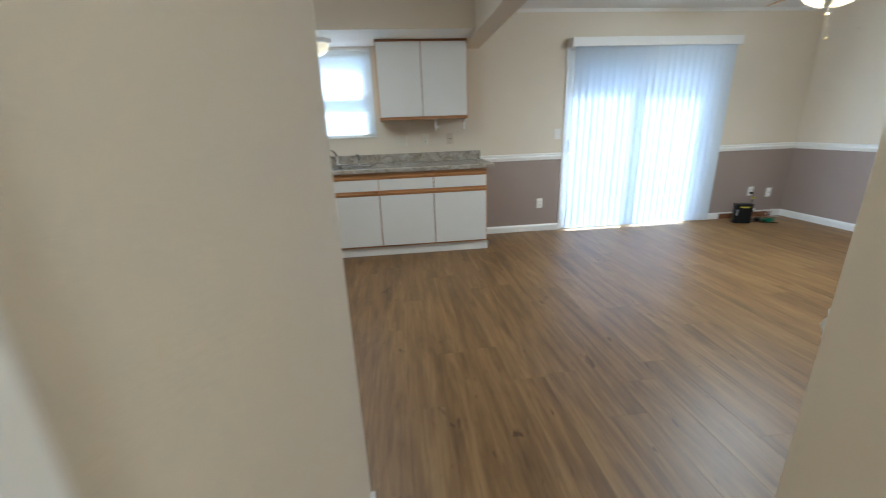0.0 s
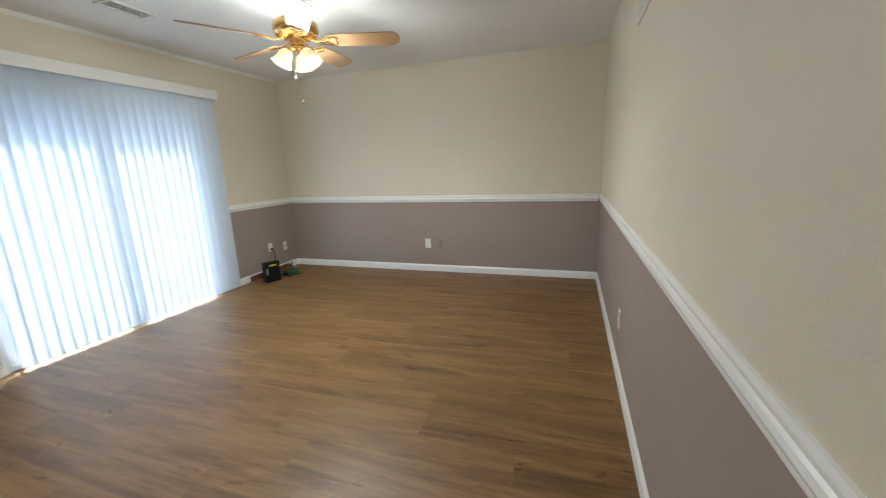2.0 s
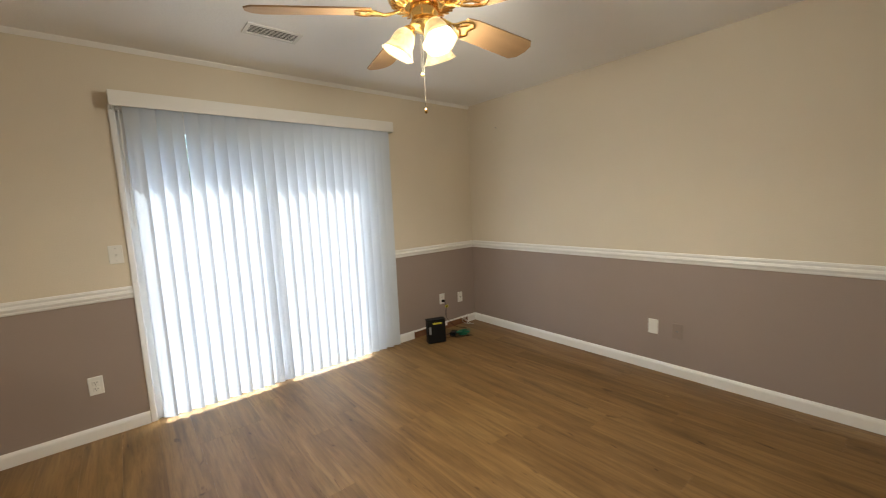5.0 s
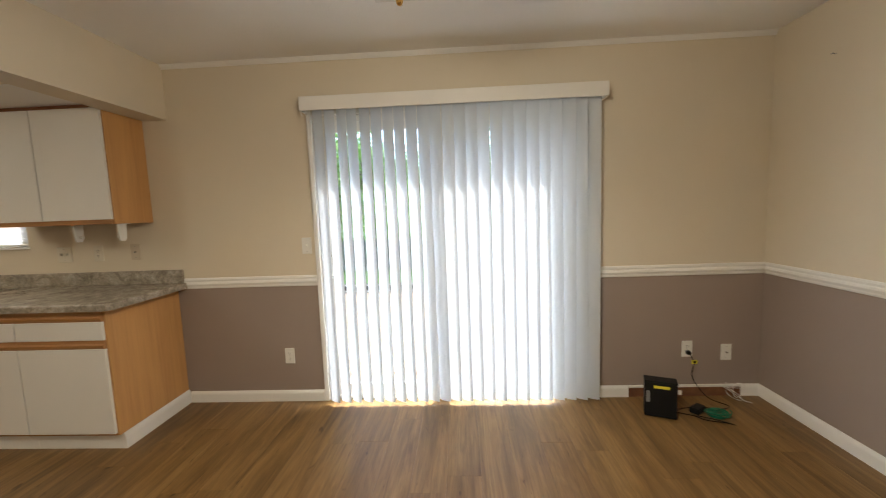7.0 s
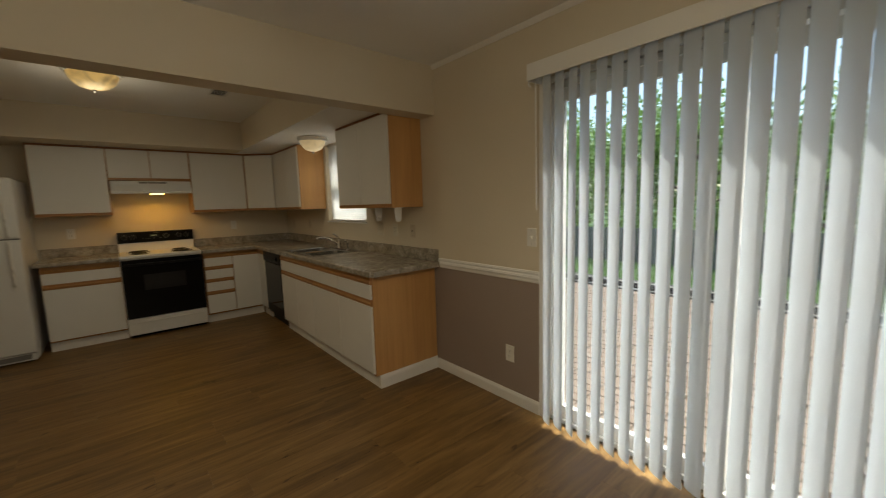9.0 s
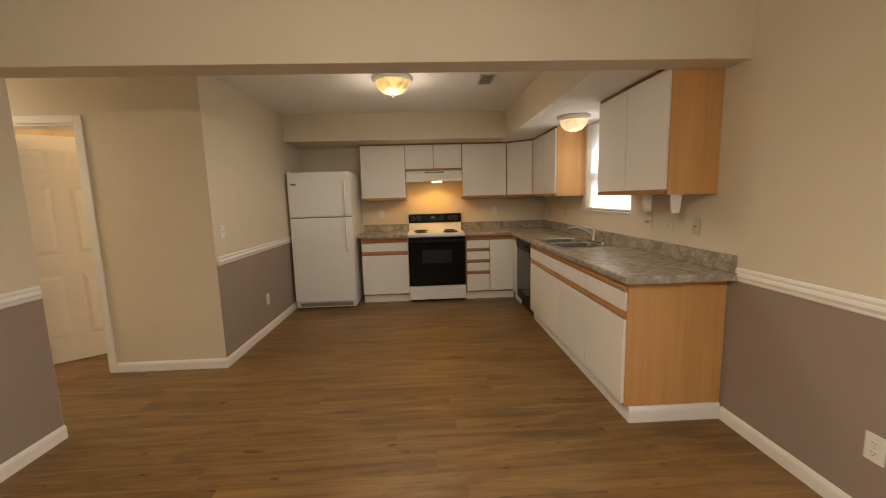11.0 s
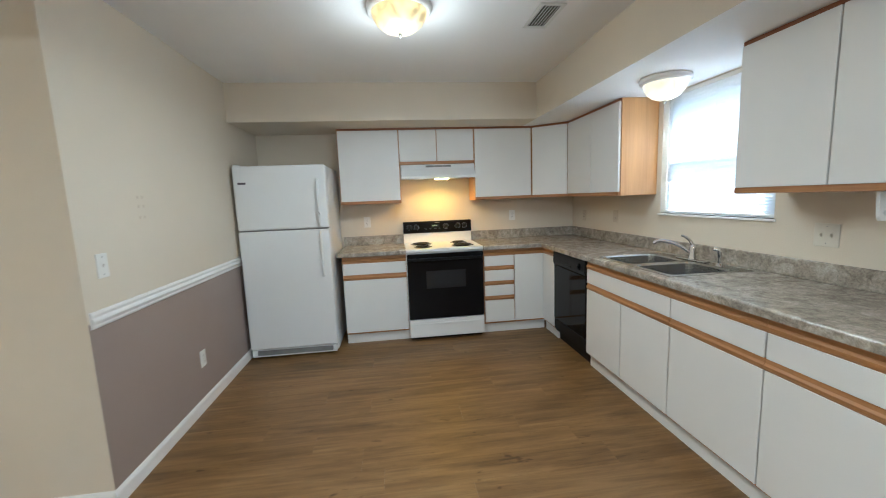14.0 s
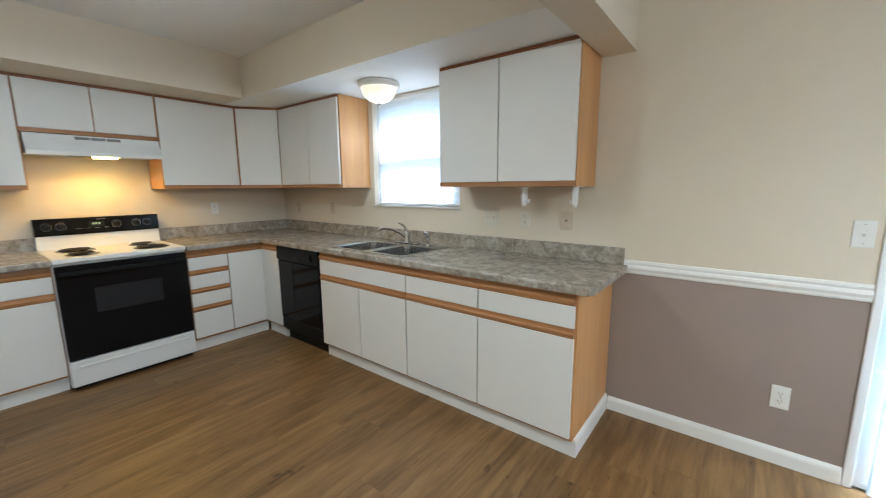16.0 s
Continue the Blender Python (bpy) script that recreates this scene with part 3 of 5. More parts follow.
# ---- sliding door ----
def sliding_door():
    x0, x1, z0, z1 = DOOR
    root = thing("door_2", pose((x0 + x1) / 2, YN + 0.1, 0), "white framed sliding glass patio door, closed", "door", kind="structure")
    inv = root.matrix_world.inverted()

    def add(name, bm, mat, label=""):
        ob = part(name, bm, mat, root, label)
        ob.matrix_parent_inverse = inv
        return ob
    bm = bmesh.new()
    for a, b, c, d in ((x0, x0 + 0.035, 0, z1), (x1 - 0.035, x1, 0, z1), (x0 + 0.035, x1 - 0.035, z1 - 0.035, z1), (x0 + 0.035, x1 - 0.035, 0, 0.022)):
        box(bm, a, b, YN + 0.02, YN + 0.14, c, d)
    add("door_frame", bm, VINYL)
    bm = bmesh.new()
    box(bm, x0 - 0.033, x0 + 0.001, YN - 0.012, YN + 0.02, 0, z1 + 0.033, 0, 0.003)
    box(bm, x1 - 0.001, x1 + 0.033, YN - 0.012, YN + 0.02, 0, z1 + 0.033, 0, 0.003)
    box(bm, x0 + 0.001, x1 - 0.001, YN - 0.012, YN + 0.02, z1, z1 + 0.033, 0, 0.003)
    add("door_casing", bm, TRIM)
    xm = (x0 + x1) / 2
    for name, a, b, y in (("sliding_panel", x0 + 0.035, xm + 0.035, 0.035), ("fixed_panel", xm - 0.035, x1 - 0.035, 0.085)):
        bm = bmesh.new()
        for q in ((a, a + 0.07, 0.022, z1 - 0.035), (b - 0.07, b, 0.022, z1 - 0.035), (a + 0.07, b - 0.07, 0.022, 0.11), (a + 0.07, b - 0.07, z1 - 0.105, z1 - 0.035)):
            box(bm, q[0], q[1], YN + y, YN + y + 0.035, q[2], q[3])
        panel = add(name, bm, VINYL)
        p = add("pane", one_box(a + 0.07, b - 0.07, YN + y + 0.012, YN + y + 0.018, 0.11, z1 - 0.105), PANE, "clear glass pane")
        p.visible_shadow = False
    bm = bmesh.new()
    hx = x0 + 0.07
    box(bm, hx - 0.016, hx + 0.016, YN + 0.028, YN + 0.035, 0.90, 1.10, 0, 0.002)
    tube(bm, curve_points([(hx, YN + 0.03, 0.92), (hx, YN - 0.012, 0.94), (hx, YN - 0.016, 1.0), (hx, YN - 0.012, 1.06), (hx, YN + 0.03, 1.08)]), 0.008, 8)
    add("door_handle", bm, HANDLE_WHITE, "white pull handle with a latch")


sliding_door()

BLIND_Y = 4.915
SLATS = 24


def vertical_blind():
    xa, xb = 2.268, 4.165
    root = thing("vertical_blind", pose(3.2, BLIND_Y, 0), "white vinyl vertical blind drawn across the patio door", "blind")
    inv = root.matrix_world.inverted()
    bm = bmesh.new()
    box(bm, 2.21, 4.205, 4.862, 4.872, 2.055, 2.145, 0, 0.002)
    box(bm, 2.21, 2.22, 4.872, YN - 0.001, 2.055, 2.145, 0, 0.001)
    box(bm, 4.195, 4.205, 4.872, YN - 0.001, 2.055, 2.145, 0, 0.001)
    box(bm, 2.22, 4.195, 4.872, YN - 0.001, 2.137, 2.144)
    v = part("valance", bm, TRIM, root)
    v.matrix_parent_inverse = inv
    h = part("headrail", one_box(2.24, 4.18, BLIND_Y - 0.02, BLIND_Y + 0.02, 2.085, 2.118, 0.003), VINYL, root)
    h.matrix_parent_inverse = inv
    rnd = random.Random(5)
    me = None
    for i in range(SLATS):
        if me is None:
            bm = bmesh.new()
            rows = []
            for s in (-1, -0.6, -0.2, 0.2, 0.6, 1):
                u, c = 0.0445 * s, 0.006 * (1 - s * s)
                rows.append([bm.verts.new((u, -c, z)) for z in (0.03, 2.072)])
            for a, b in zip(rows, rows[1:]):
                bm.faces.new((a[0], b[0], b[1], a[1]))
            ob = part("vane", bm, SLAT, root, "", True)
            me = ob.data
        else:
            ob = new("vane", me)
            ob.parent = root
        x = xa + 0.04 + (xb - xa - 0.08) * i / (SLATS - 1)
        angle = -29 + rnd.uniform(-3.5, 3.5)
        ob.matrix_basis = pose(x - 3.2, 0, 0, rnd.uniform(-0.15, 0.15), rnd.uniform(-0.2, 0.2), angle)
        clip = bmesh.new()
        if i == 0:
            box(clip, -0.006, 0.006, -0.004, 0.004, 2.066, 2.086)
            cm = link_mesh("carrier", clip, VINYL, root)
            clip_mesh = cm.data
        else:
            clip.free()
            cm = new("carrier", clip_mesh)
            cm.parent = root
        cm.location = (x - 3.2, 0, 0)
    c = part("wand", tube(bmesh.new(), [(2.25, 4.89, 2.08), (2.256, 4.89, 1.33)], 0.004, 8), VINYL, root)
    c.matrix_parent_inverse = inv
    k = part("cord_hook", tube(bmesh.new(), curve_points([(2.222, 4.867, 2.06), (2.222, 4.867, 2.03), (2.235, 4.867, 2.02)]), 0.003, 6), VINYL, root)
    k.matrix_parent_inverse = inv


vertical_blind()


# ---- kitchen cabinets ----
def front_panel(root, name, x0, x1, z0, z1, mat, thick=0.018, label=""):
    return part(name, one_box(x0, x1, -thick, 0, z0, z1, 0.0015), mat, root, label)


def pull_strip(root, x0, x1, z0, z1):
    """An oak finger pull: a moulded strip with a sloped lip."""
    h = z1 - z0
    prof = [(0, z0), (-0.012, z0), (-0.020, z0 + 0.2 * h), (-0.023, z0 + 0.45 * h), (-0.014, z0 + 0.62 * h), (-0.012, z1), (0, z1)]
    part("pull_strip", prism(bmesh.new(), prof, "x", x0, x1), OAK_X, root, "oak finger pull strip")


def base_cabinet(m, w, fronts, strips, label, depth=0.55, end_right=False, group="kitchen base cabinets", open_top=False):
    root = thing("base_cabinet", m, label, "cabinet", group)
    bm = bmesh.new()
    if open_top:
        box(bm, 0.0005, w - 0.0005, 0.0, 0.02, 0.098, 0.872)
        box(bm, 0.0005, w - 0.0005, 0.02, depth, 0.098, 0.70)
        box(bm, 0.0005, 0.018, 0.02, depth, 0.70, 0.872)
        box(bm, w - 0.018, w - 0.0005, 0.02, depth, 0.70, 0.872)
        bmesh.ops.remove_doubles(bm, verts=bm.verts, dist=1e-5)
    else:
        box(bm, 0.0005, w - 0.0005, 0.0, depth, 0.098, 0.872)
    part("body", bm, OAK_X, root)
    bm = box(bmesh.new(), 0.0005, w - 0.0005, 0.025, 0.055, 0, 0.098)
    part("toe_kick", bm, MELAMINE, root, "white toe board")
    for name, x0, x1, z0, z1 in fronts:
        front_panel(root, name, x0, x1, z0, z1, MELAMINE)
    for s in strips:
        pull_strip(root, *s)
    if end_right:
        part("end_panel", one_box(w, w + 0.012, -0.001, depth + 0.04, 0.100, 0.872, 0.001), OAK_Z, root, "oak veneered end panel")
        part("end_baseboard", prism(bmesh.new(), [(w, 0)] + [(w + 0.012 + u, 1.2 * v) for u, v in BASE[1:-1]] + [(w, 0.0996)], "y", 0.024, depth + 0.04), TRIM, root, "white baseboard along the end panel")
    return root


TOP_STRIP, MID_STRIP = (0.803, 0.862), (0.640, 0.693)
DRAWER, DOORZ = (0.693, 0.803), (0.116, 0.640)
FY = 4.404
FX = -1.80

M = pose(-0.878, FY, 0)
base_cabinet(M, 0.932,
             [("drawer_front", 0.006, 0.929, *DRAWER), ("door", 0.006, 0.462, *DOORZ), ("door", 0.470, 0.926, *DOORZ)],
             [(0.004, 0.93, *TOP_STRIP), (0.004, 0.93, *MID_STRIP)], "white sink base cabinet with two doors and oak pulls", open_top=True)
M = pose(0.054, FY, 0)
base_cabinet(M, 0.555, [("drawer_front", 0.005, 0.550, *DRAWER), ("door", 0.005, 0.550, *DOORZ)],
             [(0.001, 0.554, *TOP_STRIP), (0.001, 0.554, *MID_STRIP)], "white base cabinet with one drawer and one door, oak pulls")
M = pose(0.609, FY, 0)
base_cabinet(M, 0.541, [("drawer_front", 0.005, 0.541, *DRAWER), ("door", 0.003, 0.541, *DOORZ)],
             [(0.001, 0.54, *TOP_STRIP), (0.001, 0.54, *MID_STRIP)], "white end base cabinet with oak end panel and oak pulls", end_right=True)
M = pose(-1.80, FY, 0)
base_cabinet(M, 0.30, [("door", 0.022, 0.297, 0.118, 0.803)], [(0.02, 0.299, *TOP_STRIP)], "narrow white base cabinet in the kitchen corner")

MS = pose(FX, 3.765, 0, 0, 0, 90)
drawers = [("drawer_front", 0.012, 0.315, a, b) for a, b in ((0.700, 0.803), (0.545, 0.655), (0.392, 0.500), (0.118, 0.345))]
strips = [(0.003, 0.63, *TOP_STRIP)] + [(0.012, 0.315, a, b) for a, b in ((0.655, 0.700), (0.500, 0.545), (0.345, 0.392))]
base_cabinet(MS, 0.653, drawers + [("door", 0.324, 0.626, 0.118, 0.803)], strips, "white base cabinet with four drawers and a door, oak pulls")
MS = pose(FX, 2.384, 0, 0, 0, 90)
base_cabinet(MS, 0.612, [("drawer_front", 0.003, 0.608, *DRAWER), ("door", 0.003, 0.608, *DOORZ)],
             [(0.001, 0.611, *TOP_STRIP), (0.001, 0.611, *MID_STRIP)], "white base cabinet beside the stove with oak pulls")


def wall_cabinet(m, w, doors, label, z0=1.362, z1=ZS, depth=0.30, ends=""):
    root = thing("wall_cabinet", m, label, "cabinet", "kitchen wall cabinets")
    bm = bmesh.new()
    box(bm, 0.0005, w - 0.0005, 0.0, depth, z0 + 0.018, z1 - 0.001)
    part("body", bm, OAK_X, root)
    for a, b in doors:
        front_panel(root, "door", a, b, z0 + 0.032, z1 - 0.023, MELAMINE)
    part("lower_lip", prism(bmesh.new(), [(-0.016, z0 + 0.004), (-0.016, z0 + 0.03), (0.0, z0 + 0.03), (0.02, z0 + 0.018), (0.02, z0)], "x", 0.001, w - 0.001), OAK_X, root, "oak lip under the doors")
    part("top_strip", one_box(0.001, w - 0.001, -0.012, 0, z1 - 0.021, z1 - 0.001, 0.002), OAK_SHADED, root, "oak strip above the doors, shade put into its colour")
    for e in ends:
        x = (w, w + 0.006) if e == "r" else (-0.006, 0.0)
        part("end_panel", one_box(x[0], x[1], 0.0, depth, z0, z1 - 0.001, 0.001), OAK_Z, root, "oak veneered end panel")
    return root


UX, UY = -2.078, 4.692
wall_cabinet(pose(UX, 2.383, 0, 0, 0, 90), 0.600, [(0.003, 0.597)], "white single door wall cabinet with oak edges", ends="lr")
wall_cabinet(pose(UX, 2.985, 0, 0, 0, 90), 0.775, [(0.005, 0.381), (0.390, 0.767)], "short white two door cabinet above the range hood", 1.745)
wall_cabinet(pose(UX, 3.765, 0, 0, 0, 90), 0.612, [(0.003, 0.604)], "white single door wall cabinet with oak edges", ends="l")
wall_cabinet(pose(-1.845, UY, 0), 0.908, [(0.006, 0.465), (0.473, 0.899)], "white two door wall cabinet between corner and window", ends="r", depth=0.307)
wall_cabinet(pose(0.116, UY, 0), 0.904, [(0.003, 0.435), (0.443, 0.901)], "white two door wall cabinet over the counter", ends="lr", depth=0.307)


def corner_cabinet():
    a, b = Vector((UX, 4.380, 0)), Vector((-1.847, UY, 0))
    d = b - a
    w = d.length
    ang = math.degrees(math.atan2(d.y, d.x))
    root = thing("wall_cabinet", pose(a.x, a.y, 0, 0, 0, ang), "white angled corner wall cabinet with oak edges", "cabinet", "kitchen wall cabinets")
    inv = root.matrix_world.inverted()
    loc = [inv @ Vector((x, y, 0)) for x, y in ((UX, 4.380), (-1.847, UY), (-1.847, YN - 0.001), (XW + 0.001, YN - 0.001), (XW + 0.001, 4.380))]
    part("body", prism(bmesh.new(), [(p.x, p.y) for p in loc], "z", 1.367, ZS - 0.001), OAK_X, root)
    front_panel(root, "door", 0.016, w - 0.016, 1.394, ZS - 0.023, MELAMINE)
    part("lower_lip", prism(bmesh.new(), [(-0.014, 1.366), (-0.014, 1.392), (0, 1.392), (0.01, 1.366)], "x", 0.006, w - 0.006), OAK_X, root, "oak lip under the door")
    part("top_strip", one_box(0.006, w - 0.006, -0.011, 0, ZS - 0.021, ZS - 0.001, 0.002), OAK_SHADED, root, "oak strip above the door, shade put into its colour")


corner_cabinet()

# ---- worktops ----
SINK = (-0.768, 0.022, 4.405, 4.93)
CT, CB = 0.914, 0.873


def worktop():
    root = thing("worktop", pose(-0.6, 4.7, 0), "mottled grey-brown laminate worktop round the kitchen corner", "worktop")
    inv = root.matrix_world.inverted()
    bm = bmesh.new()
    yf, xe, xf = 4.352, 1.236, -1.735
    c = 0.018
    prism(bm, [(SINK[1] - 0.012, yf + 0.012), (xe - c, yf + 0.012), (xe, yf + 0.012 + c), (xe, YN), (SINK[1] - 0.012, YN)], "z", CB, CT)
    box(bm, xf + 0.012, SINK[0] + 0.012, yf + 0.012, YN, CB, CT)
    box(bm, SINK[0] + 0.012, SINK[1] - 0.012, yf + 0.012, SINK[2] + 0.012, CB, CT)
    box(bm, SINK[0] + 0.012, SINK[1] - 0.012, SINK[3] - 0.012, YN, CB, CT)
    box(bm, XW, xf - 0.012, 3.763, YN, CB, CT)
    box(bm, xf - 0.012, xf + 0.012, yf + 0.012, YN, CB, CT)
    bmesh.ops.remove_doubles(bm, verts=bm.verts, dist=1e-5)
    ob = part("top", bm, STONE, root)
    ob.matrix_parent_inverse = inv
    r = 0.012
    bm = bmesh.new()
    arc = [(yf + r + 0.0001, CB), (yf, CB)] + [(yf + r - r * math.cos(t), CT - r + r * math.sin(t)) for t in (0, 0.4, 0.8, 1.2, 1.57)] 
    prism(bm, arc, "x", xf, xe - c)
    arc = [(xf - r - 0.0001, CB), (xf, CB)] + [(xf - r + r * math.cos(t), CT - r + r * math.sin(t)) for t in (0, 0.4, 0.8, 1.2, 1.57)]
    prism(bm, arc, "y", 3.763, yf + 0.012)
    ob = part("front_edge", bm, STONE, root, "rounded laminate front edge")
    ob.matrix_parent_inverse = inv
    bm = bmesh.new()
    box(bm, XW + 0.02, xe - 0.02, YN - 0.02, YN - 0.0005, CT, 1.012, 0, 0.003)
    box(bm, XW + 0.0005, XW + 0.02, 3.763, YN - 0.0005, CT, 1.012, 0, 0.003)
    ob = part("backsplash", bm, STONE, root, "low laminate backsplash")
    ob.matrix_parent_inverse = inv


worktop()
short_top = thing("worktop", pose(-2.1, 2.67, 0), "short mottled laminate worktop between refrigerator and stove", "worktop")
bm = bmesh.new()
box(bm, XW + 2.1, -1.735 + 2.1, 2.345 - 2.67, 2.999 - 2.67, CB, CT, 0, 0.006, 2)
part("top", bm, STONE, short_top)
part("backsplash", box(bmesh.new(), XW + 2.1005, XW + 2.12, 2.345 - 2.67, 2.999 - 2.67, CT, 1.012, 0, 0.003), STONE, short_top)


# ---- sink ----
def bowl(bm, x0, x1, y0, y1, top, depth):
    """A rounded basin: rings from the rim down to the drain."""
    def ring(inset, z, r):
        pts = []
        for cx, cy, a0 in ((x1 - inset - r, y1 - inset - r, 0), (x0 + inset + r, y1 - inset - r, 90), (x0 + inset + r, y0 + inset + r, 180), (x1 - inset - r, y0 + inset + r, 270)):
            for k in range(6):
                t = radians(a0 + 90 * k / 5)
                pts.append(bm.verts.new((cx + r * math.cos(t), cy + r * math.sin(t), z)))
        return pts
    rings = [ring(0, top, 0.05), ring(0.006, top - 0.01, 0.048), ring(0.014, top - depth + 0.03, 0.05), ring(0.03, top - depth + 0.006, 0.045), ring(0.05, top - depth, 0.04)]
    for a, b in zip(rings, rings[1:]):
        n = len(a)
        for i in range(n):
            bm.faces.new((a[i], a[(i + 1) % n], b[(i + 1) % n], b[i]))
    bm.faces.new(rings[-1])
    return rings[0]


def kitchen_sink():
    x0, x1, y0, y1 = SINK
    cx, cy = (x0 + x1) / 2, (y0 + y1) / 2
    root = thing("sink", pose(cx, cy, 0), "double bowl stainless steel drop-in sink", "sink")
    inv = root.matrix_world.inverted()
    bm = bmesh.new()
    top = CT + 0.004
    mid = (x0 + x1) / 2
    b1 = (x0 + 0.03, mid - 0.015, y0 + 0.03, y1 - 0.09)
    b2 = (mid + 0.015, x1 - 0.03, y0 + 0.03, y1 - 0.09)
    for b in (b1, b2):
        bowl(bm, *b, top, 0.17)
    for q in ((x0, x1, y0, y0 + 0.03), (x0, x1, y1 - 0.09, y1), (x0, x0 + 0.03, y0 + 0.03, y1 - 0.09), (mid - 0.015, mid + 0.015, y0 + 0.03, y1 - 0.09), (x1 - 0.03, x1, y0 + 0.03, y1 - 0.09)):
        box(bm, *q, CT + 0.0005, top)
    for b in (b1, b2):
        for sx, sy in ((0, 0), (0, 1), (1, 0), (1, 1)):
            px, py = b[sx], b[2 + sy]
            dx, dy = (1, -1)[sx], (1, -1)[sy]
            pts = [(px, py)] + [(px + dx * (0.05 - 0.05 * math.sin(t)), py + dy * (0.05 - 0.05 * math.cos(t))) for t in (0, 0.39, 0.785, 1.18, 1.57)]
            bm.faces.new([bm.verts.new((u, v, top)) for u, v in pts])
    part("basin", bm, STEEL, root, "", False).matrix_parent_inverse = inv
    for b in (b1, b2):
        c = ((b[0] + b[1]) / 2, (b[2] + b[3]) / 2, top - 0.1695)
        part("drain", lathe(bmesh.new(), [(0, 0.002), (0.02, 0.001), (0.035, 0.003), (0.042, 0.0)], 20, c), CHROME, root, "round steel drain").matrix_parent_inverse = inv


kitchen_sink()


def faucet():
    root = thing("faucet", pose(-0.392, 4.885, CT + 0.004), "chrome single lever kitchen faucet with a low spout", "faucet")
    part("deck_plate", one_box(-0.125, 0.125, -0.026, 0.026, 0, 0.01, 0.006, 2), CHROME, root)
    part("body", lathe(bmesh.new(), [(0.026, 0.01), (0.024, 0.03), (0.02, 0.05), (0.021, 0.09), (0.016, 0.105), (0, 0.11)], 18), CHROME, root, "", True)
    part("spout", tube(bmesh.new(), curve_points([(0, 0, 0.04), (-0.04, -0.06, 0.095), (-0.08, -0.13, 0.125), (-0.105, -0.185, 0.128), (-0.112, -0.205, 0.112)]), 0.0115, 10), CHROME, root, "", True)
    part("lever", tube(bmesh.new(), curve_points([(0, 0, 0.10), (-0.012, -0.01, 0.13), (-0.03, -0.03, 0.155), (-0.05, -0.045, 0.166)]), [0.011] * 6 + [0.009] * 6 + [0.007] * 7, 10), CHROME, root, "", True)
    s = thing("side_sprayer", pose(-0.158, 4.872, CT + 0.004), "chrome and black side sprayer beside the faucet", "faucet")
    part("collar", lathe(bmesh.new(), [(0.022, 0), (0.02, 0.012), (0.012, 0.02), (0.012, 0.02)], 16), CHROME, s, "", True)
    part("sprayer_body", tube(bmesh.new(), curve_points([(0, 0, 0.015), (0, 0, 0.07), (-0.004, -0.006, 0.098), (-0.02, -0.028, 0.106)]), [0.010] * 6 + [0.012] * 6 + [0.013] * 7, 10), CHROME, s, "", True)


faucet()


# ---- appliances ----
def refrigerator():
    root = thing("refrigerator", pose(-1.588, 1.936, 0), "white top freezer refrigerator with textured doors", "refrigerator")
    w = 0.385
    part("cabinet_body", one_box(-0.75, -0.075, -w, w, 0.02, 1.725, 0.006, 2), ENAMEL, root)
    upper = part("freezer_door", one_box(-0.072, 0.0, -w, w, 1.178, 1.732, 0.014, 3), ENAMEL, root)
    lower = part("fridge_door", one_box(-0.072, 0.0, -w, w, 0.092, 1.166, 0.014, 3), ENAMEL, root)
    part("gasket", one_box(-0.068, -0.02, -w + 0.01, w - 0.01, 1.165, 1.179), GREY_SLOT, root, "grey seal between the doors")
    for door, z0, z1 in ((upper, 1.20, 1.60), (lower, 0.745, 1.145)):
        lo, hi = (z0, z1)
        pts = curve_points([(0.0, w - 0.075, lo), (0.03, w - 0.072, lo + 0.03), (0.042, w - 0.07, (lo + hi) / 2), (0.03, w - 0.072, hi - 0.03), (0.0, w - 0.075, hi)])
        part("handle", tube(bmesh.new(), pts, 0.011, 10), HANDLE_WHITE, door, "white bowed door handle", True)
    bm = one_box(-0.07, -0.012, -w + 0.01, w - 0.01, 0.02, 0.088, 0.003)
    part("kick_plate", bm, ENAMEL, root)
    bm = bmesh.new()
    box(bm, -0.014, -0.0105, -w + 0.055, w - 0.045, 0.034, 0.080)
    for k in range(5):
        box(bm, -0.0105, -0.007, -w + 0.058, w - 0.048, 0.037 + 0.009 * k, 0.041 + 0.009 * k)
    part("grille", bm, GREY_SLOT, root, "grey slotted kick grille across the foot")
    part("hinge_cap", one_box(-0.07, -0.02, -w + 0.005, -w + 0.05, 1.732, 1.746, 0.003), HANDLE_WHITE, root)
    part("badge", one_box(0.0, 0.002, -w + 0.04, -w + 0.105, 1.575, 1.593), BADGE, root, "small dark maker's plate")
    for y in (-w + 0.06, w - 0.06):
        for x in (-0.64, -0.08):
            part("foot", lathe(bmesh.new(), [(0, 0), (0.018, 0), (0.018, 0.012), (0.01, 0.022), (0, 0.022)], 12, (x, y, 0)), BLACK_PLASTIC, root)


refrigerator()


def coil_burner(root, x, y, r, z):
    pan = lathe(bmesh.new(), [(r + 0.018, 0.002), (r + 0.012, 0.004), (r + 0.004, 0.0025), (r - 0.02, 0.001), (0, 0.001)], 32, (x, y, z))
    part("drip_pan", pan, BLACK_GLASS, root, "dark drip pan", True)
    pts = []
    turns = 4 if r > 0.08 else 3
    n = turns * 20
    for i in range(n + 1):
        a = 2 * math.pi * i / 20
        q = 0.018 + (r - 0.018) * i / n
        pts.append((x + q * math.cos(a), y + q * math.sin(a), z + 0.011))
    part("coil", tube(bmesh.new(), pts, 0.0042, 6), COIL, root, "black spiral heating coil", True)


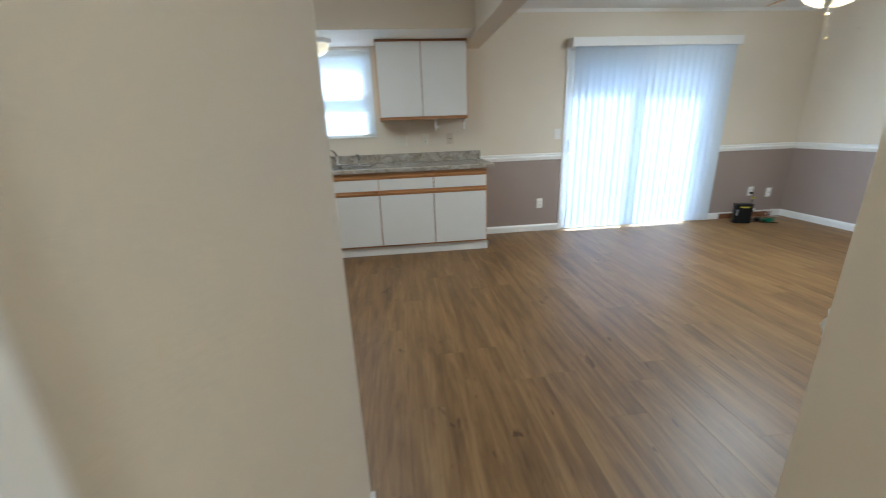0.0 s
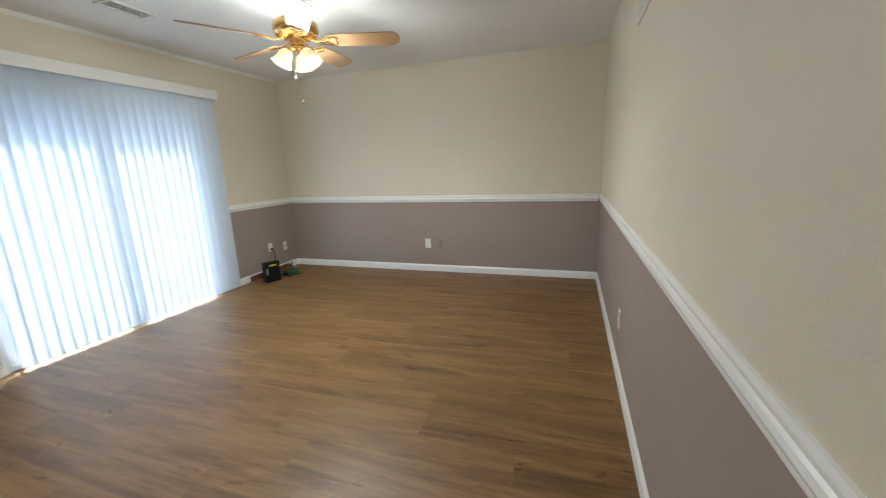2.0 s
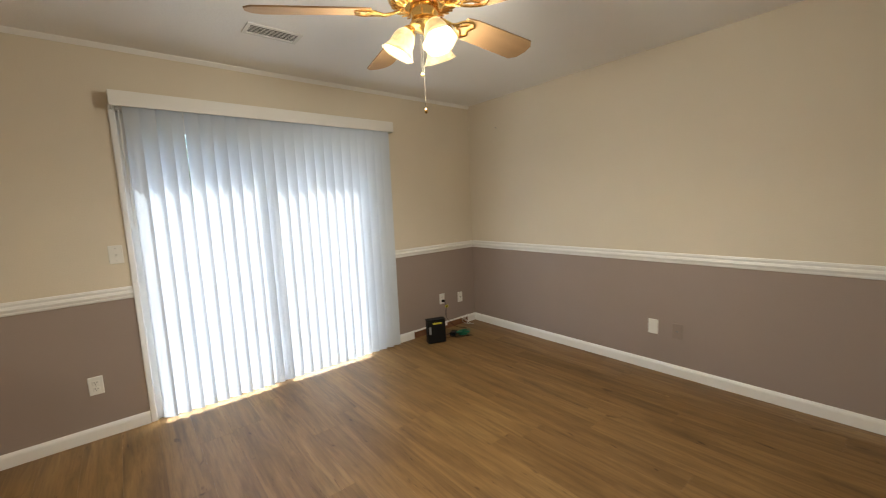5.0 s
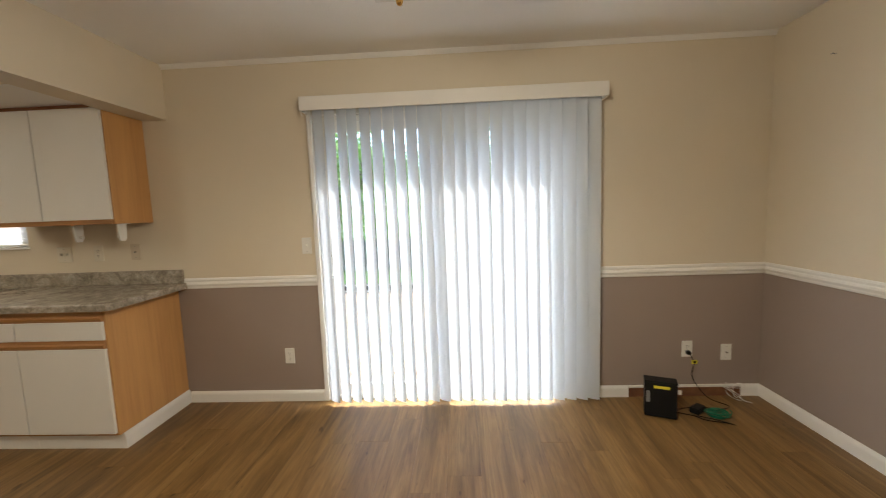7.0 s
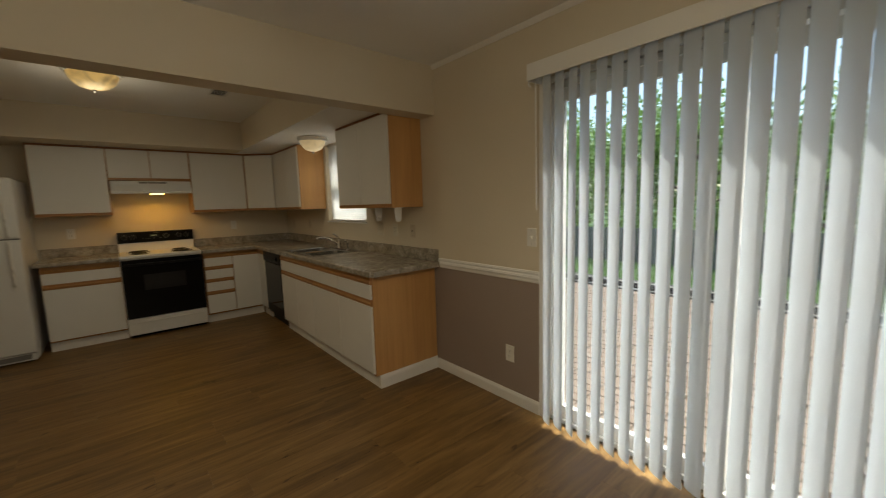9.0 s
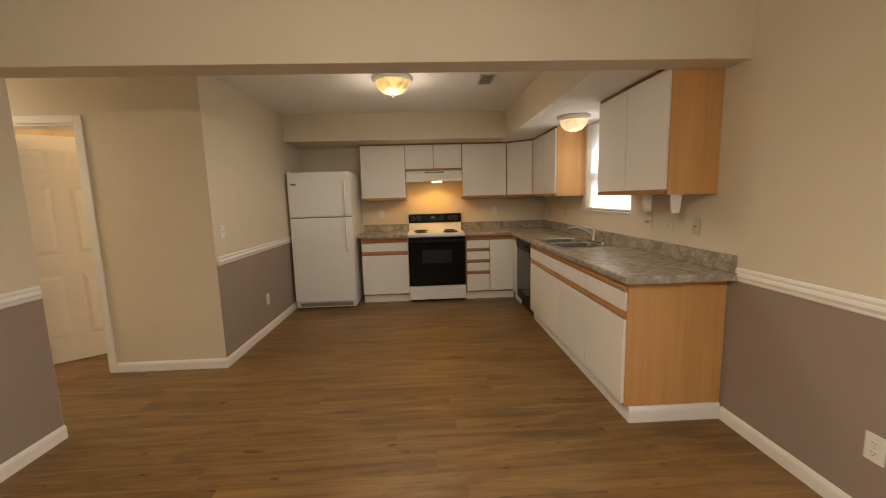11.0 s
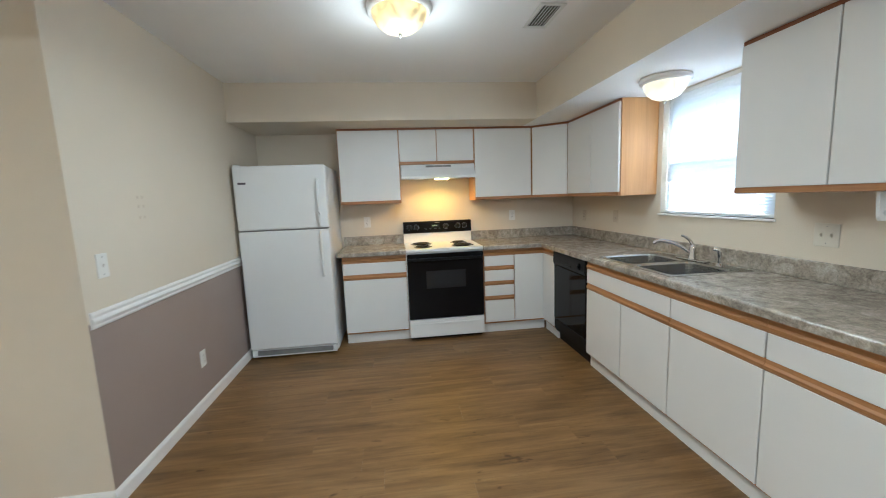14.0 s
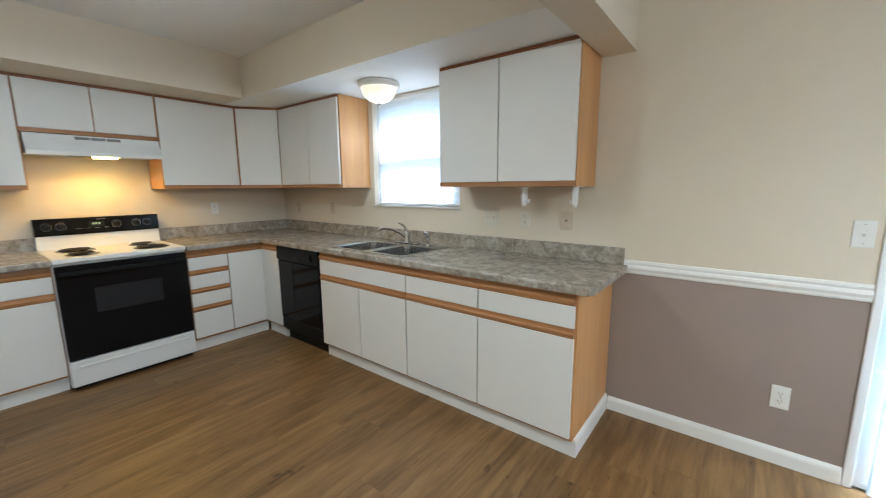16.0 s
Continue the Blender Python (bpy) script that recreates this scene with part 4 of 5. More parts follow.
def stove():
    root = thing("stove", pose(-1.725, 3.376, 0), "white electric stove with black oven door and coil burners", "stove")
    w, d = 0.378, 0.655
    part("stove_body", one_box(-d, -0.025, -w, w, 0.03, 0.885, 0.003), ENAMEL, root)
    bm = box(bmesh.new(), -d, 0.0, -w, w, 0.885, 0.918, 0, 0.007, 3)
    part("cooktop", bm, ENAMEL, root, "white enamel cooktop")
    oven = part("oven_door", one_box(-0.022, 0.004, -w + 0.004, w - 0.004, 0.222, 0.870, 0.006, 2), BLACK_GLASS, root, "glossy black glass oven door")
    part("oven_window", one_box(0.0035, 0.0055, -0.195, 0.195, 0.525, 0.700, 0.001), WINDOW_GLASS, oven, "smoked glass oven window")
    bm = one_box(0.018, 0.036, -w + 0.02, w - 0.02, 0.805, 0.832, 0.007, 2)
    for y in (-w + 0.04, w - 0.06):
        box(bm, 0.002, 0.02, y, y + 0.02, 0.808, 0.829)
    part("handle", bm, BLACK_PLASTIC, oven, "black bar oven handle")
    bm = box(bmesh.new(), -0.022, 0.0, -w + 0.004, w - 0.004, 0.035, 0.212, 0, 0.006, 2)
    box(bm, -0.001, 0.006, -w + 0.05, w - 0.05, 0.160, 0.178, 0, 0.003, 2)
    part("storage_drawer", bm, ENAMEL, root, "white storage drawer")
    bm = prism(bmesh.new(), [(-d, 0.918), (-d + 0.075, 0.918), (-d + 0.062, 1.022), (-d, 1.022)], "y", -w, w)
    part("backguard", bm, ENAMEL, root)
    bm = bmesh.new()
    prism(bm, [(-d, 1.022), (-d + 0.072, 1.022), (-d + 0.078, 1.036), (-d + 0.07, 1.138), (-d + 0.058, 1.148), (-d, 1.148)], "y", -w - 0.002, w + 0.002)
    part("control_panel", bm, BLACK_GLASS, root, "glossy black control panel")
    xs = -d + 0.075
    for y in (-0.315, -0.235, 0.095, 0.225, 0.300):
        bm = lathe(bmesh.new(), [(0.024, 0), (0.023, 0.006), (0.019, 0.008), (0.017, 0.02), (0.0, 0.021)], 20)
        box(bm, -0.0025, 0.0025, -0.017, 0.017, 0.018, 0.026)
        bmesh.ops.rotate(bm, verts=bm.verts, matrix=Matrix.Rotation(radians(86), 3, "Y"))
        bmesh.ops.translate(bm, verts=bm.verts, vec=(xs, y, 1.088))
        kn = part("knob", bm, BLACK_PLASTIC, root, "round black control knob")
        bm = lathe(bmesh.new(), [(0.0300, 0.0), (0.0300, 0.0012), (0.0282, 0.0012), (0.0282, 0.0)], 24)
        bmesh.ops.rotate(bm, verts=bm.verts, matrix=Matrix.Rotation(radians(86), 3, "Y"))
        bmesh.ops.translate(bm, verts=bm.verts, vec=(xs - 0.0005, y, 1.088))
        part("dial_ring", bm, MARKING, kn, "pale printed dial ring")
    bm = bmesh.new()
    box(bm, xs - 0.002, xs + 0.001, -0.075, 0.02, 1.075, 1.115, 0, 0.001)
    part("clock", bm, WINDOW_GLASS, root, "dark clock window")
    bm = bmesh.new()
    for k in range(3):
        box(bm, xs + 0.001, xs + 0.0016, -0.055 + 0.018 * k, -0.043 + 0.018 * k, 1.092, 1.105)
    part("clock_digits", bm, LCD, root, "green lit digits")
    bm = bmesh.new()
    for k in range(5):
        box(bm, xs - 0.001, xs + 0.0008, -0.15 + 0.055 * k, -0.12 + 0.055 * k, 1.062, 1.066)
        box(bm, xs - 0.003, xs - 0.0012, -0.03 + 0.012 * k, -0.022 + 0.012 * k, 1.13, 1.134)
    part("marking", bm, MARKING, root, "pale printed markings")
    coil_burner(root, -0.155, -0.20, 0.073, 0.918)
    coil_burner(root, -0.395, -0.20, 0.095, 0.918)
    coil_burner(root, -0.155, 0.20, 0.095, 0.918)
    coil_burner(root, -0.395, 0.20, 0.073, 0.918)
    part("plinth", one_box(-d + 0.02, -0.06, -w + 0.02, w - 0.02, 0.0, 0.03), BLACK_PLASTIC, root)


stove()


def range_hood():
    root = thing("range_hood", pose(XW, 3.376, 0), "white range hood under the cabinet, its light on", "range hood")
    w = 0.378
    bm = prism(bmesh.new(), [(0, 1.742), (0.335, 1.742), (0.345, 1.70), (0.395, 1.625), (0.395, 1.598), (0.385, 1.598), (0.375, 1.61), (0, 1.61)], "y", -w, w)
    part("shell", bm, ENAMEL, root)
    bm = bmesh.new()
    for k in range(3):
        box(bm, 0.339, 0.3435, -0.125 + 0.088 * k, -0.043 + 0.088 * k, 1.713, 1.732)
    part("vent_slots", bm, GREY_SLOT, root, "grey vent slots")
    bm = box(bmesh.new(), 0.14, 0.35, -0.14, 0.14, 1.600, 1.612, 0, 0.002)
    part("filter", bm, STEEL, root, "metal grease filter")
    part("light_lens", one_box(0.26, 0.37, -0.03, 0.10, 1.588, 1.600, 0.003), GLOW_HOOD, root, "glowing yellow light lens")
    bulb(root, (0.30, 0.0, 1.583), 3.4, 0.09, True, (1.0, 0.44, 0.035))


range_hood()


def dishwasher():
    root = thing("dishwasher", pose(-1.193, 4.385, 0), "black built-in dishwasher with a round dial", "dishwasher")
    w = 0.303
    part("tub", one_box(-w + 0.005, w - 0.005, 0.02, 0.58, 0.09, 0.868), BLACK_PLASTIC, root)
    part("door", one_box(-w, w, 0.0, 0.022, 0.215, 0.735, 0.004, 2), BLACK_GLASS, root, "glossy black door panel")
    bm = prism(bmesh.new(), [(0.022, 0.742), (-0.006, 0.742), (-0.012, 0.77), (-0.008, 0.862), (0.022, 0.862)], "x", -w, w)
    part("control_panel", bm, BLACK_PLASTIC, root)
    bm = lathe(bmesh.new(), [(0.028, 0), (0.026, 0.012), (0.012, 0.014), (0.010, 0.022), (0, 0.022)], 20)
    bmesh.ops.rotate(bm, verts=bm.verts, matrix=Matrix.Rotation(radians(90), 3, "X"))
    bmesh.ops.translate(bm, verts=bm.verts, vec=(w - 0.09, -0.009, 0.80))
    part("dial", bm, BLACK_GLASS, root, "round black dial")
    part("latch", one_box(-0.06, 0.06, -0.016, -0.004, 0.762, 0.784, 0.003), BLACK_PLASTIC, root)
    part("lower_panel", one_box(-w, w, 0.004, 0.024, 0.112, 0.208, 0.003), BLACK_PLASTIC, root)
    part("kick_board", one_box(-w, w, 0.06, 0.075, 0.0, 0.108), BLACK_PLASTIC, root)


dishwasher()


# ---- plates on the walls ----
def wall_plate(m, kind, label, tan=False):
    """Local x along the wall, y out of it, z up."""
    names = {"outlet": "outlet", "switch": "light_switch", "double": "light_switch", "blank": "wall_plate", "coax": "cable_outlet", "small": "telephone_outlet"}
    root = thing(names[kind], m, label, "outlet" if kind not in ("switch", "double") else "switch")
    w, h = {"double": (0.0575, 0.0575)}.get(kind, (0.036, 0.058))
    mt = tan if tan and tan is not True else PLATE_TAN if tan else PLATE
    part("plate", box(bmesh.new(), -w, w, 0.0, 0.006, -h, h, 0, 0.0028, 2), mt, root)
    if kind == "outlet":
        for z in (-0.02, 0.02):
            part("socket", box(bmesh.new(), -0.0165, 0.0165, 0.006, 0.0085, z - 0.014, z + 0.014, 0, 0.002), mt, root)
            bm = bmesh.new()
            box(bm, -0.0075, -0.0055, 0.0086, 0.009, z - 0.002, z + 0.007)
            box(bm, 0.0055, 0.0075, 0.0086, 0.009, z - 0.002, z + 0.007)
            box(bm, -0.002, 0.002, 0.0086, 0.009, z - 0.010, z - 0.006)
            part("slots", bm, BLACK_PLASTIC, root, "dark socket slots")
        part("screw", one_box(-0.002, 0.002, 0.006, 0.0072, -0.002, 0.002), STEEL, root)
    elif kind in ("switch", "double"):
        for x in ((0,) if kind == "switch" else (-0.023, 0.023)):
            part("toggle", prism(bmesh.new(), [(0.006, -0.010), (0.0075, -0.010), (0.017, 0.004), (0.015, 0.009), (0.006, 0.010)], "x", x - 0.004, x + 0.004), mt, root)
    elif kind in ("coax", "small"):
        bm = lathe(bmesh.new(), [(0.006, 0), (0.006, 0.009), (0.003, 0.009), (0, 0.009)], 10)
        bmesh.ops.rotate(bm, verts=bm.verts, matrix=Matrix.Rotation(radians(-90), 3, "X"))
        bmesh.ops.translate(bm, verts=bm.verts, vec=(0, 0.005, 0))
        part("socket", bm, STEEL if kind == "coax" else GREY_SLOT, root)
    if kind not in ("outlet", "blank"):
        for z in (-0.041, 0.041):
            part("screw", one_box(-0.002, 0.002, 0.0058, 0.0072, z - 0.002, z + 0.002), GREY_SLOT, root)
    return root


def on_north(x, z):
    return pose(x, YN, z, 0, 0, 180)


def on_south(x, y, z):
    return pose(x, y, z)


wall_plate(on_north(1.957, 0.347), "outlet", "white duplex outlet low on the taupe wall")
wall_plate(on_north(4.80, 0.345), "outlet", "white outlet with a black cord plugged in")
wall_plate(on_north(5.066, 0.317), "coax", "white cable outlet near the corner")
wall_plate(on_north(2.143, 1.157), "switch", "white light switch beside the patio door")
wall_plate(on_north(0.324, 1.148), "double", "pale almond double light switch over the counter", ALMOND)
wall_plate(on_north(0.587, 1.15), "outlet", "pale almond outlet over the counter", ALMOND)
wall_plate(on_north(0.869, 1.152), "coax", "beige cover plate over the counter", True)
wall_plate(on_north(-1.50, 1.165), "outlet", "beige outlet beside the window", True)
wall_plate(on_north(-2.10, 1.15), "outlet", "beige outlet in the kitchen corner", True)
wall_plate(pose(XE, 3.005, 0.355, 0, 0, 90), "blank", "white cover plate on the taupe wall")
wall_plate(pose(XE, 2.832, 0.350, 0, 0, 90), "small", "taupe painted socket beside a white plate", TAUPE_PLATE)
wall_plate(on_south(3.30, YS, 0.345), "outlet", "white outlet on the taupe wall")
wall_plate(on_south(-0.041, YK, 1.144), "switch", "white light switch above the chair rail")
wall_plate(on_south(-0.828, YK, 0.35), "outlet", "white outlet on the taupe kitchen wall")
wall_plate(pose(XW, 2.607, 1.163, 0, 0, -90), "outlet", "white outlet above the short worktop")
wall_plate(pose(XW, 4.255, 1.172, 0, 0, -90), "outlet", "white outlet between stove and corner")

nail = thing("nail", pose(XE, 4.581, 2.138), "small dark nail stuck in the beige wall", "nail")
part("shank", tube(bmesh.new(), [(0, 0, 0), (-0.02, 0, 0.003), (-0.021, 0, 0.003)], [0.0022, 0.0022, 0.005], 8), GREY_SLOT, nail)

holes = thing("screw_anchor", pose(-0.389, YK, 1.417), "small cluster of wall anchors and patch marks", "anchor")
for x in (-0.02, 0.02):
    for z in (-0.06, 0.0, 0.05):
        part("anchor", box(bmesh.new(), x - 0.007, x + 0.007, 0.0, 0.002, z - 0.008, z + 0.008, 0, 0.001), PLATE_TAN, holes)


def towel_bracket(x):
    root = thing("paper_towel_bracket", pose(x, 4.765, 1.364), "white plastic paper towel bracket under the cabinet", "bracket", "paper towel brackets")
    bm = prism(bmesh.new(), [(-0.035, 0), (0.035, 0), (0.026, -0.10), (0.018, -0.115), (-0.018, -0.115), (-0.026, -0.10)], "x", -0.006, 0.006)
    box(bm, -0.03, 0.03, -0.036, 0.036, -0.004, 0.0, 0, 0.001)
    part("arm", bm, HANDLE_WHITE, root)
    s = 1 if x < 0.8 else -1
    part("peg", tube(bmesh.new(), [(0, 0, -0.085), (0.03 * s, 0, -0.085)], 0.011, 12), HANDLE_WHITE, root)


towel_bracket(0.692)
towel_bracket(0.996)


# ---- vents ----
def ceiling_vent(m, lx, ly, label, bars_along_x=True, n=7):
    """Lies under the ceiling; z = 0 at the ceiling."""
    root = thing("air_vent", m, label, "vent")
    bm = bmesh.new()
    f = 0.02
    for q in ((-lx, lx, -ly, -ly + f), (-lx, lx, ly - f, ly), (-lx, -lx + f, -ly + f, ly - f), (lx - f, lx, -ly + f, ly - f)):
        box(bm, *q, -0.008, -0.0005)
    part("vent_frame", bm, VENT_PAINT, root)
    # No hollow duct: a near-black sheet carries the shade behind the louvers.
    part("duct", one_box(-lx + f, lx - f, -ly + f, ly - f, -0.0014, -0.0006), DARK_VOID, root, "dark sheet painting the shade inside the duct")
    for i in range(n):
        t = (i + 0.5) / n
        if bars_along_x:
            y = -ly + f + (2 * ly - 2 * f) * t
            bm = prism(bmesh.new(), [(y - 0.0025, -0.0018), (y - 0.0012, -0.0018), (y + 0.0008, -0.0038), (y - 0.0005, -0.0038)], "x", -lx + f, lx - f)
        else:
            x = -lx + f + (2 * lx - 2 * f) * t
            bm = prism(bmesh.new(), [(x - 0.0035, -0.002), (x - 0.002, -0.002), (x + 0.0035, -0.009), (x + 0.002, -0.009)], "y", -ly + f, ly - f)
        part("louver", bm, VENT_PAINT, root)
    return root


ceiling_vent(pose(3.005, 4.285, ZC), 0.155, 0.075, "white ceiling register with dark slots", True, 6)
ceiling_vent(pose(-0.38, 3.835, ZC), 0.155, 0.075, "white ceiling register over the kitchen", True, 6)
wall_vent = ceiling_vent(pose(3.08, YS, 2.17, 90, 0, 0), 0.215, 0.19, "white return air grille high on the wall", False, 22)


# ---- lamps ----
def dome_light(m, r, glow, label, watts, color=(1.0, 0.85, 0.66)):
    root = thing("ceiling_light", m, label, "ceiling lamp")
    bulb(root, (0, 0, -0.09), 0.75 * watts, 0.85 * r, True, color)
    bulb(root, (0, 0, -0.24), 0.13 * watts, 0.85 * r, False, color)
    part("base", lathe(bmesh.new(), [(0, 0), (r, 0), (r * 1.02, -0.012), (r * 1.0, -0.03), (r * 0.93, -0.04), (r * 0.86, -0.036), (0, -0.036)], 40), TRIM, root, "white metal base ring", True)
    part("shade", lathe(bmesh.new(), [(r * 0.86, -0.036), (r * 0.84, -0.055), (r * 0.74, -0.09), (r * 0.52, -0.122), (r * 0.26, -0.138), (0, -0.142)], 40), glow, root, "lit swirled glass dome", True).visible_shadow = False
    part("finial", lathe(bmesh.new(), [(0.0, -0.166), (0.007, -0.160), (0.009, -0.150), (0.014, -0.143), (0, -0.139)], 12), STEEL, root, "small metal finial", True)
    return root


dome_light(pose(-0.303, 2.988, ZC), 0.175, GLOW_KITCHEN, "lit round glass ceiling light in the kitchen", 10)
dome_light(pose(-0.445, 4.68, ZS), 0.15, GLOW_WINDOW, "lit round glass ceiling light over the sink", 1.8)
dome_light(pose(0.575, -0.9, ZC), 0.15, GLOW_KITCHEN, "lit round glass ceiling light in the hall", 15, (1.0, 0.85, 0.64))
dome_light(pose(-1.15, -0.1, ZC), 0.15, GLOW_KITCHEN, "lit round glass ceiling light in the back room", 60, (1.0, 0.70, 0.38))


def ceiling_fan():
    root = thing("ceiling_fan", pose(3.175, 3.045, ZC), "brass five-blade ceiling fan with lit frosted glass shades", "ceiling fan")
    part("canopy", lathe(bmesh.new(), [(0, 0), (0.068, 0), (0.07, -0.01), (0.064, -0.03), (0.045, -0.055), (0.022, -0.065), (0, -0.065)], 28), BRASS, root, "", True)
    part("downrod", tube(bmesh.new(), [(0, 0, -0.06), (0, 0, -0.17)], 0.0125, 12), BRASS, root, "", True)
    part("motor_housing", lathe(bmesh.new(), [(0, -0.163), (0.04, -0.165), (0.075, -0.178), (0.115, -0.198), (0.135, -0.213), (0.14, -0.228), (0.14, -0.263), (0.13, -0.278), (0.10, -0.290), (0.06, -0.296), (0, -0.296)], 36), BRASS, root, "", True)
    bm = bmesh.new()
    for i in range(30):
        a = 2 * math.pi * i / 30
        tube(bm, [(0.075 * math.cos(a), 0.075 * math.sin(a), -0.298), (0.128 * math.cos(a), 0.128 * math.sin(a), -0.284)], 0.0035, 5)
    part("ribs", bm, BRASS, root, "ring of brass ribs under the motor")
    part("switch_housing", lathe(bmesh.new(), [(0, -0.294), (0.055, -0.296), (0.058, -0.306), (0.052, -0.330), (0.052, -0.352), (0.060, -0.358), (0.058, -0.370), (0.036, -0.380), (0.018, -0.388), (0, -0.402)], 28), BRASS, root, "", True)
    for i in range(5):
        a = radians(-69 + 72 * i)
        c, s = math.cos(a), math.sin(a)
        rot = Matrix.Rotation(a, 4, "Z")
        tilt = Matrix.Rotation(radians(-15), 4, "X")
        zb = -0.312
        out = [(0.20, -0.052), (0.26, -0.062), (0.62, -0.072), (0.655, -0.045), (0.665, 0.0), (0.655, 0.045), (0.62, 0.072), (0.26, 0.062), (0.20, 0.052)]
        bm = prism(bmesh.new(), out, "z", -0.003, 0.003)
        bmesh.ops.transform(bm, matrix=Matrix.Translation((0, 0, zb)) @ rot @ tilt, verts=bm.verts)
        blade = part("blade", bm, BLADE, root, "peach-tan laminate fan blade")
        bm = bmesh.new()
        for sgn in (-1, 1):
            tube(bm, curve_points([(0.09, 0, 0.004), (0.15, 0.008 * sgn, -0.012), (0.19, 0.035 * sgn, -0.007), (0.235, 0.045 * sgn, -0.006), (0.262, 0.025 * sgn, -0.006)], 5), 0.0055, 6)
            tube(bm, curve_points([(0.16, 0.0, -0.01), (0.20, 0.012 * sgn, -0.008), (0.225, 0.03 * sgn, -0.007)], 4), 0.0045, 6)
        tube(bm, curve_points([(0.262, -0.025, -0.006), (0.245, 0, -0.006), (0.262, 0.025, -0.006)], 4), 0.005, 6)
        bmesh.ops.transform(bm, matrix=Matrix.Translation((0, 0, zb)) @ rot @ tilt, verts=bm.verts)
        part("blade_arm", bm, BRASS, root, "ornate brass blade bracket", True)
    for i in range(3):
        a = radians(20 + 120 * i)
        rot = Matrix.Rotation(a, 4, "Z")
        bm = tube(bmesh.new(), curve_points([(0.03, 0, -0.362), (0.048, 0, -0.360), (0.062, 0, -0.368)], 4), 0.008, 8)
        lathe(bm, [(0.018, 0.0), (0.022, -0.012), (0.020, -0.022)], 16, (0.063, 0, -0.364))
        bmesh.ops.transform(bm, matrix=rot, verts=bm.verts)
        part("lamp_arm", bm, BRASS, root, "", True)
        bell = [(0.020, 0.0), (0.034, -0.012), (0.044, -0.035), (0.047, -0.06), (0.053, -0.08), (0.066, -0.098), (0.064, -0.098), (0.045, -0.06), (0.03, -0.012)]
        bm = lathe(bmesh.new(), bell, 30, wave=lambda k, t: 0.05 * math.cos(6 * t) if k in (5, 6) else 0.0)
        bmesh.ops.transform(bm, matrix=rot @ Matrix.Translation((0.066, 0, -0.376)) @ Matrix.Rotation(radians(-28), 4, "Y"), verts=bm.verts)
        part("shade", bm, GLOW_FAN, root, "lit frosted tulip glass shade", True).visible_shadow = False
        bulb(root, rot @ Vector((0.115, 0, -0.475)), 4.8, 0.04, True)
        bulb(root, rot @ Vector((0.10, 0, -0.445)), 2.7, 0.045)
    for (x, y, z) in ((-0.025, -0.015, -0.682), (0.016, 0.050, -0.520)):
        ch = part("pull_chain", tube(bmesh.new(), [(x, y, -0.38), (x, y, z)], 0.0009, 5), CHAIN, root)
        part("chain_bob", lathe(bmesh.new(), [(0, 0.012), (0.004, 0.008), (0.007, 0.0), (0.005, -0.007), (0, -0.01)], 12, (x, y, z - 0.008)), BRASS, ch, "", True)


ceiling_fan()


# ---- clutter by the patio door ----
def equipment_box():
    root = thing("equipment_box", pose(4.497, 4.752, 0, 0, 0, -21), "black upright power adapter box with a yellow label", "electronics")
    part("case", one_box(-0.092, 0.092, -0.05, 0.03, 0.004, 0.232, 0.006, 2), BLACK_PLASTIC, root)
    part("top_lid", one_box(-0.095, 0.095, -0.053, 0.033, 0.232, 0.243, 0.004, 2), BLACK_PLASTIC, root)
    part("label", one_box(-0.040, 0.050, -0.0512, -0.05, 0.196, 0.214), YELLOW, root, "bright yellow warning label")
    part("side_tag", one_box(0.095, 0.117, -0.03, -0.028, 0.165, 0.195), PLATE, root, "small white paper tag")
    # Grey strip that paints the sheen on the case front.
    part("side_slot", one_box(-0.082, -0.060, -0.0508, -0.05, 0.10, 0.175), GREY_SLOT, root)


equipment_box()


def cable(name, pts, r, mat, label, cat="cable"):
    return tagged(link_mesh(name, tube(bmesh.new(), curve_points(pts), r, 8), mat, None, True), label, cat)


cable("extension_lead", [(4.80, 4.985, 0.325), (4.815, 4.965, 0.30), (4.835, 4.97, 0.24), (4.82, 4.965, 0.17), (4.85, 4.96, 0.10), (4.90, 4.90, 0.03), (4.99, 4.84, 0.006), (4.92, 4.80, 0.006), (4.78, 4.83, 0.006), (4.66, 4.80, 0.012), (4.60, 4.75, 0.02)], 0.0028, BLACK_PLASTIC, "black power cord hanging from the outlet to the floor")
cable("extension_lead", [(4.60, 4.74, 0.02), (4.70, 4.72, 0.006), (4.74, 4.67, 0.006), (4.83, 4.64, 0.006), (4.88, 4.61, 0.006), (4.80, 4.66, 0.012), (4.72, 4.72, 0.006)], 0.0028, BLACK_PLASTIC, "loose black power cord on the floor")
plug = thing("plug", pose(4.80, YN - 0.009, 0.325, 0, 0, 180), "black plug in the wall outlet", "plug")
part("plug_body", one_box(-0.013, 0.013, 0.0, 0.03, -0.012, 0.012, 0.004, 2), BLACK_PLASTIC, plug)
tag = thing("cord_tag", pose(4.835, 4.962, 0.262), "yellow tag on the power cord", "tag")
part("tag", one_box(-0.022, 0.019, -0.001, 0.001, -0.014, 0.014), YELLOW, tag)
part("print", one_box(-0.008, 0.008, -0.0016, -0.001, -0.008, 0.008), BLACK_PLASTIC, tag)
adapter = thing("power_adapter", pose(4.745, 4.765, 0.010, 0, 0, 35), "small black power adapter on the floor", "electronics")
part("case", one_box(-0.05, 0.05, -0.03, 0.03, 0.0, 0.036, 0.006, 2), BLACK_PLASTIC, adapter)
coil_pts = []
rnd = random.Random(11)
